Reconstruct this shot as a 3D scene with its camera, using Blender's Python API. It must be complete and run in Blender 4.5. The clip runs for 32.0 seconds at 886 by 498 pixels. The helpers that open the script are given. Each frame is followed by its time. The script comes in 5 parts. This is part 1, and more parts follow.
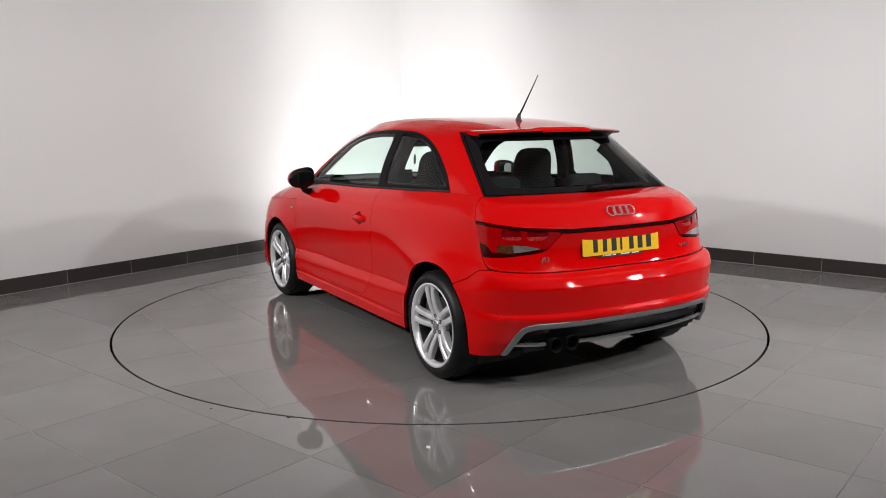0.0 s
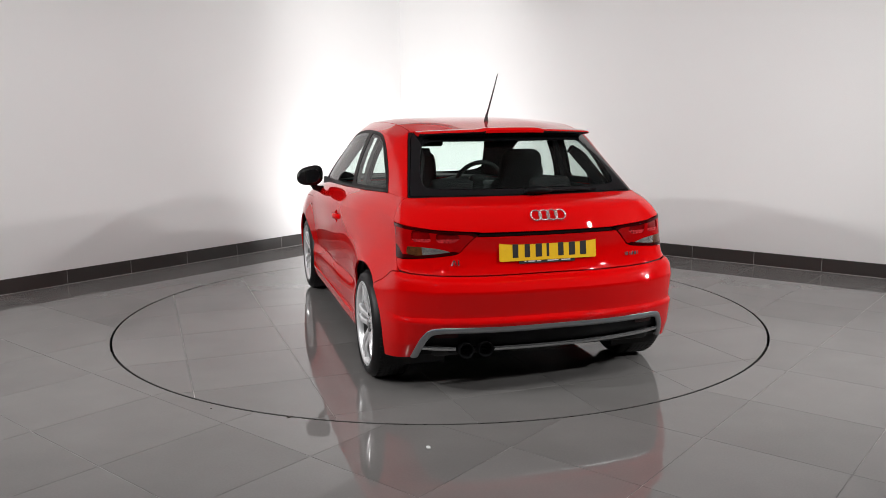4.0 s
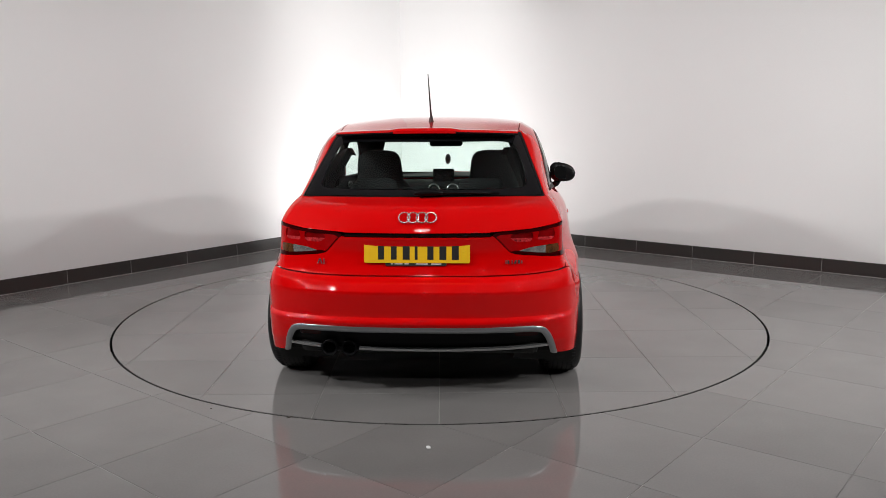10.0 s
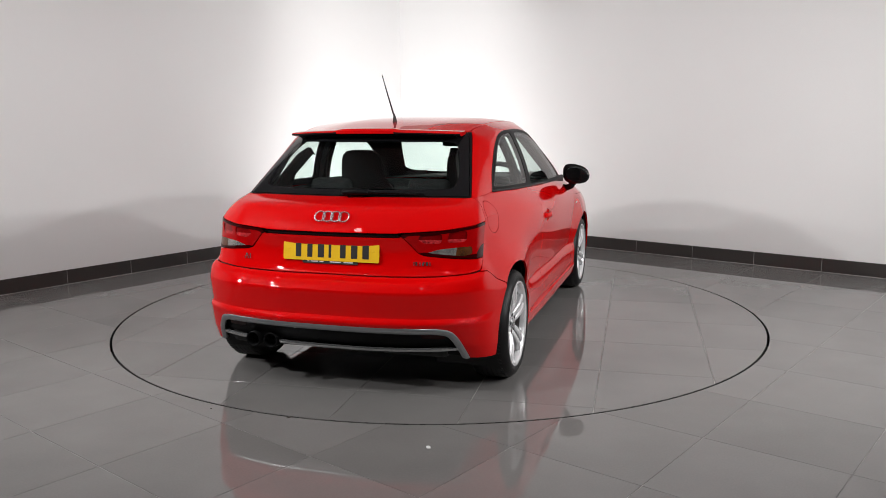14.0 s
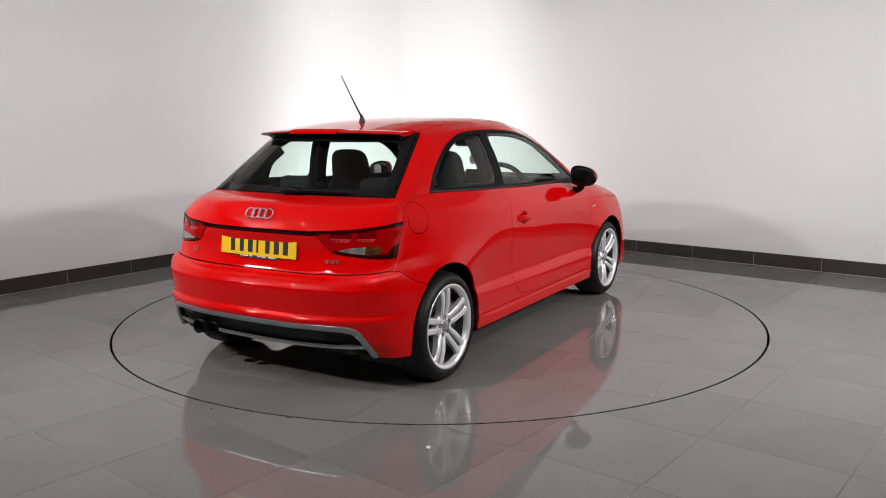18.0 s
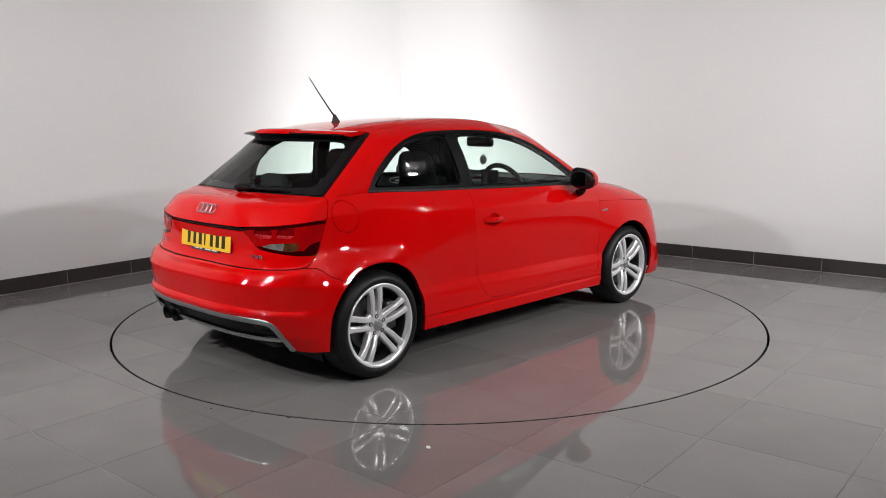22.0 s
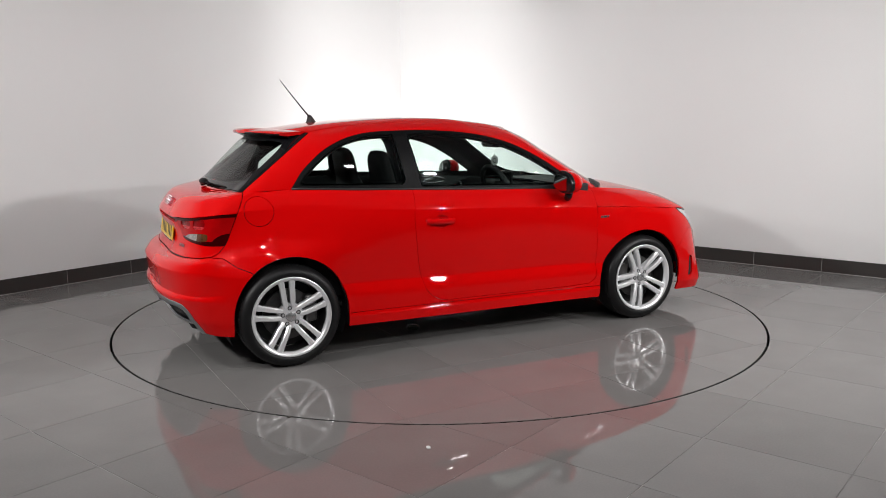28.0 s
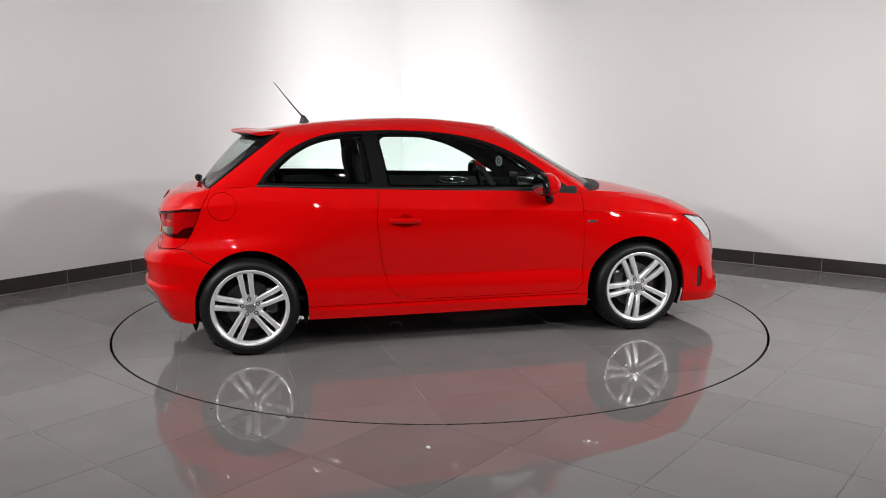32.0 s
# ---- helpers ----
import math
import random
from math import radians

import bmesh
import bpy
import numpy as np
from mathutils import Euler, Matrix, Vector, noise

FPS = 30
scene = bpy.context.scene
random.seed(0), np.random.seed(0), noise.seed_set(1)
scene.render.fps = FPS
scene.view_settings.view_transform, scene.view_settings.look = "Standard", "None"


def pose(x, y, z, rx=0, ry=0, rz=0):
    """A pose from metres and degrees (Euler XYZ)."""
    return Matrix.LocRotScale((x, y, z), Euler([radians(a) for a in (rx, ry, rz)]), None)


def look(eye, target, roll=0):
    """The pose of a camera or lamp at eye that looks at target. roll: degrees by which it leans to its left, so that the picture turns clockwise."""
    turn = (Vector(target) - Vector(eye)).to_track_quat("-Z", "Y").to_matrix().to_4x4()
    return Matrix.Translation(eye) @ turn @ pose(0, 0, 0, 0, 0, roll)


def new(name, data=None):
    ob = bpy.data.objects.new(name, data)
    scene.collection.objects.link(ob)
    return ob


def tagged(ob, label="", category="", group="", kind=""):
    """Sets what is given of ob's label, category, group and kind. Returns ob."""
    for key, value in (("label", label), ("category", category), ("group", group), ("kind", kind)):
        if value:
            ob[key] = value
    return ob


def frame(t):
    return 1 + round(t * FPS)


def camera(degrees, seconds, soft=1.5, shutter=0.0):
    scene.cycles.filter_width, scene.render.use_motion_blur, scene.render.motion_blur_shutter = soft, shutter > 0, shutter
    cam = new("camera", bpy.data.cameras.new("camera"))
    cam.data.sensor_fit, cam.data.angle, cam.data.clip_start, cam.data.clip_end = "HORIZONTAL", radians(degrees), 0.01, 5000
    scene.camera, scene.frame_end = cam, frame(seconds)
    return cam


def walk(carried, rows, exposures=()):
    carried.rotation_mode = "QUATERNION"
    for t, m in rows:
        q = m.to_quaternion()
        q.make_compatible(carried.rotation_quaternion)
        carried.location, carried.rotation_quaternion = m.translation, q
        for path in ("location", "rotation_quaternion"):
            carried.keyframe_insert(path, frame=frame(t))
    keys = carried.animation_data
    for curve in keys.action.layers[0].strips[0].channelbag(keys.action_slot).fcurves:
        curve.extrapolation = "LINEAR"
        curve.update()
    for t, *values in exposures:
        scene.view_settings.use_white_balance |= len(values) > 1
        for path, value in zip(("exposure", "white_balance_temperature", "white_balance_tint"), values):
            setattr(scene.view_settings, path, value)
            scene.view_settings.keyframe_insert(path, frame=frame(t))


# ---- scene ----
# ---------------------------------------------------------------- camera
EYE = Vector((0.0, -5.770, 1.386))
YAW, PITCH, ROLL = radians(0.252), radians(-9.168), -0.416
AIM = EYE + Vector((math.sin(YAW) * math.cos(PITCH), math.cos(YAW) * math.cos(PITCH), math.sin(PITCH)))
cam = camera(57.328, 32.0, soft=0.6)
walk(cam, [(0, look(EYE, AIM, ROLL)), (32, look(EYE, AIM, ROLL))], [(0, 0.0), (32, 0.0)])


def turn(t):
    """Turn of the platform in degrees at t seconds."""
    return 29.345 - 3.362 * t + 0.1598 * (t - 16) ** 2 / 100


# ---------------------------------------------------------------- light
CEIL = 3.05
world = bpy.data.worlds.new("room_air")
world.use_nodes = True
world.node_tree.nodes["Background"].inputs[0].default_value = (0.8, 0.85, 0.9, 1)
world.node_tree.nodes["Background"].inputs[1].default_value = 0.02
scene.world = world

# ceiling spotlights: place, aim, watts, cone in degrees
SPOTS = [
    ((4.0, -4.0, CEIL), (0.0, 0.3, 0.8), 328, 120, 0.10),
    ((5.2, -1.9, CEIL), (-2.4, 1.4, 1.2), 335, 120, 0.09),
    ((-0.45, -3.5, CEIL), (-0.2, -0.8, 0.5), 42, 135, 0.03),
    ((1.35, -3.4, CEIL), (0.3, -0.8, 0.5), 42, 135, 0.03),
    ((-1.9, -3.1, CEIL), (-1.2, -0.8, 0.5), 38, 135, 0.03),
    ((2.5, -2.8, CEIL), (2.6, 0.2, 0.6), 104, 125, 0.035),
    ((-2.8, -2.3, CEIL), (-2.6, 0.3, 0.6), 76, 125, 0.035),
    ((3.6, -1.6, CEIL), (2.4, 0.2, 0.5), 68, 125, 0.035),
    # the next two are added to brighten the east wall
    ((-3.8, -3.6, CEIL), (3.0, 1.0, 1.5), 429, 130, 0.09),
    ((-4.6, -2.0, CEIL), (3.0, 1.4, 1.5), 215, 130, 0.07),
    # added fill for the near floor, not placed from a reflection
    ((0.4, -5.3, CEIL), (0.3, -2.6, 0.0), 52, 130, 0.06),
    ((-0.47, 1.55, CEIL), (-0.47, 4.60, 2.1), 68, 110, 0.08),
]
# a floodlight on the floor behind the platform washes the corner of the walls
FLOOD_AT, FLOOD_AIM, FLOOD_W = Vector((-0.40, 2.60, 0.16)), Vector((-0.47, 4.60, 1.4)), 30
SPOT_WARM = (1.0, 0.988, 0.978)


def lamp_at(place, aim, watts, cone, size):
    data = bpy.data.lights.new("spot_beam", "SPOT")
    data.energy, data.spot_size, data.spot_blend = watts, radians(cone), 1.0
    data.color, data.shadow_soft_size = SPOT_WARM, size
    ob = new("spot_beam", data)
    d = (Vector(aim) - Vector(place)).normalized()
    ob.matrix_world = look(Vector(place) + Vector((0, 0, -0.20)) + d * 0.085, Vector(aim) + Vector((0, 0, -0.2)))
    return ob


for spot in SPOTS:
    lamp_at(*spot)
flood = new("flood_beam", bpy.data.lights.new("flood_beam", "AREA"))
flood.data.shape, flood.data.size, flood.data.size_y, flood.data.energy, flood.data.color = "RECTANGLE", 0.50, 0.14, FLOOD_W, SPOT_WARM
flood.matrix_world = look(FLOOD_AT + (FLOOD_AIM - FLOOD_AT).normalized() * 0.02, FLOOD_AIM)


# ---------------------------------------------------------------- materials
def mat(name, color, rough=0.5, metal=0.0, coat=0.0, coat_rough=0.03, ior=1.45, spec=0.5):
    m = bpy.data.materials.new(name)
    m.use_nodes = True
    b = m.node_tree.nodes["Principled BSDF"]
    b.inputs["Base Color"].default_value = (*color, 1)
    b.inputs["Roughness"].default_value = rough
    b.inputs["Metallic"].default_value = metal
    b.inputs["Coat Weight"].default_value = coat
    b.inputs["Coat Roughness"].default_value = coat_rough
    b.inputs["IOR"].default_value = ior
    b.inputs["Specular IOR Level"].default_value = spec
    return m


def vary(m, scale, amount, bump=0.0, detail=4.0, rough_amount=0.0, scale2=None, space="Object", per_piece=0.0):
    """Vary a material's colour, roughness and relief by noise at two scales, and from piece to piece."""
    nt = m.node_tree
    b = nt.nodes["Principled BSDF"]
    base = tuple(b.inputs["Base Color"].default_value)
    co = nt.nodes.new("ShaderNodeTexCoord")
    n1 = nt.nodes.new("ShaderNodeTexNoise")
    n1.inputs["Scale"].default_value, n1.inputs["Detail"].default_value = scale, detail
    n2 = nt.nodes.new("ShaderNodeTexNoise")
    n2.inputs["Scale"].default_value, n2.inputs["Detail"].default_value = scale2 or scale * 9, 3.0
    where = co.outputs[space]
    if per_piece:
        own = nt.nodes.new("ShaderNodeObjectInfo")
        far = nt.nodes.new("ShaderNodeVectorMath")
        far.operation, far.inputs[1].default_value = "SCALE", (0, 0, 0)
        spread = nt.nodes.new("ShaderNodeCombineXYZ")
        for k in (0, 1):
            nt.links.new(own.outputs["Random"], spread.inputs[k])
        nt.links.new(spread.outputs[0], far.inputs[0])
        far.inputs["Scale"].default_value = 61.7
        plus = nt.nodes.new("ShaderNodeVectorMath")
        nt.links.new(co.outputs[space], plus.inputs[0])
        nt.links.new(far.outputs[0], plus.inputs[1])
        where = plus.outputs[0]
    nt.links.new(where, n1.inputs["Vector"])
    nt.links.new(where, n2.inputs["Vector"])
    add = nt.nodes.new("ShaderNodeMath")
    add.operation = "ADD"
    half = nt.nodes.new("ShaderNodeMath")
    half.operation, half.inputs[1].default_value = "MULTIPLY", 0.5
    nt.links.new(n2.outputs["Fac"], half.inputs[0])
    nt.links.new(n1.outputs["Fac"], add.inputs[0])
    nt.links.new(half.outputs[0], add.inputs[1])
    src = add.outputs[0]
    if per_piece:
        info = nt.nodes.new("ShaderNodeObjectInfo")
        mr = nt.nodes.new("ShaderNodeMath")
        mr.operation, mr.inputs[1].default_value = "MULTIPLY_ADD", per_piece
        nt.links.new(info.outputs["Random"], mr.inputs[0])
        nt.links.new(add.outputs[0], mr.inputs[2])
        src = mr.outputs[0]
    ramp = nt.nodes.new("ShaderNodeMapRange")
    ramp.inputs["From Min"].default_value, ramp.inputs["From Max"].default_value = 0.45, 1.05 + per_piece
    ramp.inputs["To Min"].default_value, ramp.inputs["To Max"].default_value = 1 - amount, 1 + amount
    nt.links.new(src, ramp.inputs["Value"])
    mul = nt.nodes.new("ShaderNodeVectorMath")
    mul.operation = "SCALE"
    mul.inputs[0].default_value = base[:3]
    nt.links.new(ramp.outputs[0], mul.inputs["Scale"])
    nt.links.new(mul.outputs[0], b.inputs["Base Color"])
    if rough_amount:
        r = nt.nodes.new("ShaderNodeMapRange")
        r.inputs["From Min"].default_value, r.inputs["From Max"].default_value = 0.4, 1.1
        base_r = b.inputs["Roughness"].default_value
        r.inputs["To Min"].default_value = max(0.0, base_r - rough_amount)
        r.inputs["To Max"].default_value = base_r + rough_amount
        nt.links.new(add.outputs[0], r.inputs["Value"])
        nt.links.new(r.outputs[0], b.inputs["Roughness"])
    if bump:
        bp = nt.nodes.new("ShaderNodeBump")
        bp.inputs["Strength"].default_value, bp.inputs["Distance"].default_value = 1.0, bump
        nt.links.new(n2.outputs["Fac"], bp.inputs["Height"])
        nt.links.new(bp.outputs[0], b.inputs["Normal"])
    return m


def glass_mat(name, tint, gloss=1.0):
    """A clear pane: light passes straight, mirror gloss by Fresnel."""
    m = bpy.data.materials.new(name)
    m.use_nodes = True
    nt = m.node_tree
    nt.nodes.clear()
    out = nt.nodes.new("ShaderNodeOutputMaterial")
    mix = nt.nodes.new("ShaderNodeMixShader")
    clear = nt.nodes.new("ShaderNodeBsdfTransparent")
    clear.inputs[0].default_value = (*tint, 1)
    shine = nt.nodes.new("ShaderNodeBsdfGlossy")
    shine.inputs["Roughness"].default_value = 0.02
    lw = nt.nodes.new("ShaderNodeLayerWeight")
    lw.inputs["Blend"].default_value = 0.5
    pw = nt.nodes.new("ShaderNodeMath")
    pw.operation, pw.inputs[1].default_value = "POWER", 4.0
    k = nt.nodes.new("ShaderNodeMath")
    k.operation, k.inputs[1].default_value, k.inputs[2].default_value = "MULTIPLY_ADD", 0.70 * gloss, 0.048 * gloss
    nt.links.new(lw.outputs["Facing"], pw.inputs[0])
    nt.links.new(pw.outputs[0], k.inputs[0])
    nt.links.new(k.outputs[0], mix.inputs[0])
    nt.links.new(clear.outputs[0], mix.inputs[1])
    nt.links.new(shine.outputs[0], mix.inputs[2])
    nt.links.new(mix.outputs[0], out.inputs[0])
    return m


def glow_mat(name, color, strength):
    m = bpy.data.materials.new(name)
    m.use_nodes = True
    nt = m.node_tree
    nt.nodes.clear()
    out = nt.nodes.new("ShaderNodeOutputMaterial")
    em = nt.nodes.new("ShaderNodeEmission")
    em.inputs[0].default_value, em.inputs[1].default_value = (*color, 1), strength
    nt.links.new(em.outputs[0], out.inputs[0])
    return m


M_WALL = vary(mat("wall_paint", (0.80, 0.795, 0.795), 0.75), 0.7, 0.02, 0.0006, scale2=160)
M_CEIL = vary(mat("ceiling_paint", (0.36, 0.36, 0.36), 0.8), 0.6, 0.03, 0.0006, scale2=120)
M_BACK = vary(mat("back_wall_paint", (0.09, 0.09, 0.093), 0.8), 0.6, 0.04, 0.0006, scale2=120)
M_TILE = vary(mat("polished_grey_tile", (0.166, 0.160, 0.157), 0.030, spec=0.38), 2.2, 0.16, 0.0, rough_amount=0.012, scale2=110, per_piece=0.35)
# grout tone varies in patches from pale to dark
M_GROUT = vary(mat("patchy_grout", (0.30, 0.29, 0.28), 0.9), 1.6, 0.85, 0.0004, scale2=9)
M_BEAD = vary(mat("pale_joint_bead", (0.33, 0.32, 0.31), 0.8), 3, 0.35, 0.0004, scale2=60)
M_SKIRT = vary(mat("dark_skirting_tile", (0.047, 0.043, 0.041), 0.30), 3.0, 0.05, 0.0, scale2=9, per_piece=0.2)
M_JOINT = vary(mat("dark_joint", (0.012, 0.012, 0.012), 0.8), 20, 0.3)
M_RED = mat("red_car_paint", (0.525, 0.0012, 0.0016), 0.55, coat=1.0, coat_rough=0.0, spec=0.0)
M_RED.node_tree.nodes["Principled BSDF"].inputs["Coat IOR"].default_value = 1.38
vary(M_RED, 1.2, 0.02, 0.0, scale2=900)
M_BLACK = vary(mat("gloss_black_trim", (0.006, 0.006, 0.0065), 0.25, spec=0.28), 8, 0.2)
M_FRAME = vary(mat("satin_black_frame", (0.0048, 0.0048, 0.0053), 0.40, spec=0.07), 8, 0.2)
M_TRIM = vary(mat("matt_black_plastic", (0.014, 0.014, 0.015), 0.55), 30, 0.25, 0.0002, scale2=700)
M_DARK = vary(mat("dark_underbody", (0.010, 0.010, 0.010), 0.8), 10, 0.3, 0.0004)
# pale tone put in to brighten what shows under the car
M_PAN = vary(mat("pale_underseal", (0.17, 0.175, 0.185), 0.6), 6, 0.35, 0.0006, scale2=60)
M_RUBBER = vary(mat("tyre_rubber", (0.006, 0.006, 0.0065), 0.45, spec=0.3), 25, 0.25, 0.0003, scale2=500)
M_ALLOY = vary(mat("silver_alloy", (0.86, 0.865, 0.88), 0.24, metal=0.60), 14, 0.04, 0.0)
M_SILVER = vary(mat("satin_silver_trim", (0.50, 0.51, 0.52), 0.26, metal=0.85), 20, 0.05)
M_SATIN = vary(mat("satin_grey_trim", (0.33, 0.34, 0.35), 0.30, metal=0.85), 20, 0.06)
M_CHROME = vary(mat("chrome", (0.56, 0.57, 0.59), 0.24, metal=1.0), 30, 0.04)
# a darker copy of the chrome, for the ring emblem
M_PLATED = vary(mat("dark_chrome", (0.34, 0.34, 0.35), 0.20, metal=1.0), 30, 0.05)
M_BRIGHT = vary(mat("bright_plated_steel", (0.80, 0.80, 0.81), 0.3, metal=0.35), 30, 0.05)
M_LOOP = vary(mat("polished_steel", (0.85, 0.85, 0.86), 0.12, metal=1.0), 30, 0.04)
# steel darkened for the shade behind the wheel spokes
M_STEEL = vary(mat("shaded_steel", (0.10, 0.098, 0.097), 0.4, metal=0.9), 30, 0.2)
M_GLASS = glass_mat("tinted_glass", (0.82, 0.91, 0.875), 0.9)
M_REARGLASS = glass_mat("rear_glass", (0.80, 0.88, 0.85), 1.0)
M_FRIT = vary(mat("black_glass_edge", (0.006, 0.006, 0.007), 0.06), 8, 0.1)
M_LAMPRED = vary(mat("red_lamp_lens", (0.31, 0.001, 0.002), 0.10, coat=1.0, coat_rough=0.0, spec=0.0), 20, 0.12)
M_LAMPDEEP = vary(mat("deep_red_lens", (0.030, 0.0006, 0.0010), 0.10, coat=1.0, coat_rough=0.0, spec=0.0), 20, 0.15)
M_LAMPBLOCK = vary(mat("lamp_reflector_block", (0.16, 0.001, 0.002), 0.12, coat=1.0, coat_rough=0.0, spec=0.1), 26, 0.3, 0.0006, scale2=150)
M_LED = vary(mat("pink_lamp_beads", (0.36, 0.022, 0.026), 0.15, coat=1.0, spec=0.2), 90, 0.9, 0.0015, scale2=170)
for m_ in (M_LAMPRED, M_LAMPDEEP, M_LAMPBLOCK, M_LED):
    m_.node_tree.nodes["Principled BSDF"].inputs["Coat IOR"].default_value = 1.32
M_LAMPCLEAR = vary(mat("clear_lamp_lens", (0.50, 0.49, 0.47), 0.14, metal=0.75, coat=1.0), 24, 0.6, 0.0008, scale2=140)
M_AMBER = vary(mat("amber_bulb", (0.12, 0.042, 0.014), 0.18, metal=0.4, coat=1.0), 30, 0.6)
M_HEADLAMP = vary(mat("headlamp_reflector", (0.66, 0.68, 0.70), 0.18, metal=0.6, coat=1.0), 24, 0.35)
M_YELLOW = vary(mat("yellow_plate", (0.72, 0.44, 0.012), 0.35, coat=0.4), 12, 0.04)
M_INK = mat("black_lettering", (0.01, 0.01, 0.01), 0.5)
M_CRUMB = vary(mat("dark_dirt", (0.035, 0.028, 0.022), 0.9), 60, 0.4)
M_WHITE = vary(mat("white_print", (0.72, 0.72, 0.72), 0.5), 20, 0.05)
M_SEAT = vary(mat("black_seat_cloth", (0.013, 0.013, 0.014), 0.85, spec=0.2), 14, 0.25, 0.0006, scale2=400)
M_CABIN = vary(mat("dark_cabin_plastic", (0.016, 0.017, 0.018), 0.6, spec=0.25), 10, 0.25, 0.0003, scale2=500)
M_LINER = vary(mat("grey_headlining", (0.10, 0.10, 0.10), 0.9), 10, 0.1, 0.0004, scale2=500)
M_MIRROR = mat("mirror_glass", (0.45, 0.47, 0.48), 0.03, metal=1.0)
M_LAMPGLOW = glow_mat("lit_lamp_face", SPOT_WARM, 16.0)


# ---------------------------------------------------------------- mesh helpers
def part(name, bm, material, parent=None, label="", smooth=False):
    """Links a bmesh as one mesh object under a thing or a part."""
    me = bpy.data.meshes.new(name)
    bmesh.ops.recalc_face_normals(bm, faces=bm.faces)
    bm.to_mesh(me)
    bm.free()
    if smooth:
        me.polygons.foreach_set("use_smooth", [True] * len(me.polygons))
    me.materials.append(material)
    ob = new(name, me)
    ob.parent = parent
    return tagged(ob, label)


def raw(name, verts, faces, material, parent=None, label="", smooth=False, normals=None):
    """Links vertex and face arrays as one mesh object."""
    me = bpy.data.meshes.new(name)
    me.from_pydata([tuple(map(float, v)) for v in verts], [], [tuple(map(int, f)) for f in faces])
    me.update()
    if smooth or normals is not None:
        me.polygons.foreach_set("use_smooth", [True] * len(me.polygons))
    if normals is not None:
        me.normals_split_custom_set_from_vertices([tuple(map(float, n)) for n in normals])
    me.materials.append(material)
    ob = new(name, me)
    ob.parent = parent
    return tagged(ob, label)


def box_bm(size, at=(0, 0, 0), bevel=0.0, segments=2, turn_m=None):
    bm = bmesh.new()
    bmesh.ops.create_cube(bm, size=1.0)
    bmesh.ops.scale(bm, vec=size, verts=bm.verts)
    if bevel:
        bmesh.ops.bevel(bm, geom=bm.edges[:], offset=bevel, segments=segments, affect="EDGES", profile=0.5)
    m = Matrix.Translation(at) @ (turn_m or Matrix())
    bmesh.ops.transform(bm, matrix=m, verts=bm.verts)
    return bm


def lathe(profile, seg=64, axis="X", closed=False, cap=True):
    """A bmesh of revolution: profile rows of (radius, along)."""
    bm = bmesh.new()
    rings = []
    for r, a in profile:
        ring = []
        for i in range(seg):
            f = 2 * math.pi * i / seg
            c, s = r * math.cos(f), r * math.sin(f)
            ring.append(bm.verts.new({"X": (a, c, s), "Y": (c, a, s), "Z": (c, s, a)}[axis]))
        rings.append(ring)
    pairs = list(zip(rings, rings[1:])) + ([(rings[-1], rings[0])] if closed else [])
    for a, b in pairs:
        for i in range(seg):
            j = (i + 1) % seg
            bm.faces.new((a[i], a[j], b[j], b[i]))
    if not closed and cap:
        for ring in (rings[0], rings[-1]):
            if (ring[0].co - ring[seg // 2].co).length > 1e-5:
                bm.faces.new(ring)
    bmesh.ops.remove_doubles(bm, verts=bm.verts, dist=1e-6)
    return bm


def tube(points, radius, seg=10, radii=None):
    """A round bar along points."""
    bm = bmesh.new()
    pts = [Vector(p) for p in points]
    rings = []
    for i, p in enumerate(pts):
        d = (pts[min(i + 1, len(pts) - 1)] - pts[max(i - 1, 0)]).normalized()
        u = d.orthogonal().normalized() if i == 0 else (rings[-1][1] - d * rings[-1][1].dot(d)).normalized()
        v = d.cross(u)
        r = radii[i] if radii else radius
        rings.append(([bm.verts.new(p + (u * math.cos(2 * math.pi * k / seg) + v * math.sin(2 * math.pi * k / seg)) * r) for k in range(seg)], u))
    for (a, _), (b, _) in zip(rings, rings[1:]):
        for k in range(seg):
            bm.faces.new((a[k], a[(k + 1) % seg], b[(k + 1) % seg], b[k]))
    bm.faces.new(rings[0][0])
    bm.faces.new(rings[-1][0])
    return bm


def plate_bm(poly, thick, bevel=0.0):
    """A flat plate: polygon in (x, z), from y=0 to y=thick."""
    bm = bmesh.new()
    f = bm.faces.new([bm.verts.new((x, 0, z)) for x, z in poly])
    got = bmesh.ops.extrude_face_region(bm, geom=[f])
    bmesh.ops.translate(bm, vec=(0, thick, 0), verts=[g for g in got["geom"] if isinstance(g, bmesh.types.BMVert)])
    if bevel:
        bmesh.ops.bevel(bm, geom=bm.edges[:], offset=bevel, segments=1, affect="EDGES")
    return bm


def round_poly(w, h, r, n=6):
    out = []
    for cx, cz, a0 in ((w / 2 - r, h / 2 - r, 0), (-w / 2 + r, h / 2 - r, 90), (-w / 2 + r, -h / 2 + r, 180), (w / 2 - r, -h / 2 + r, 270)):
        for i in range(n + 1):
            a = radians(a0 + 90 * i / n)
            out.append((cx + r * math.cos(a), cz + r * math.sin(a)))
    return out


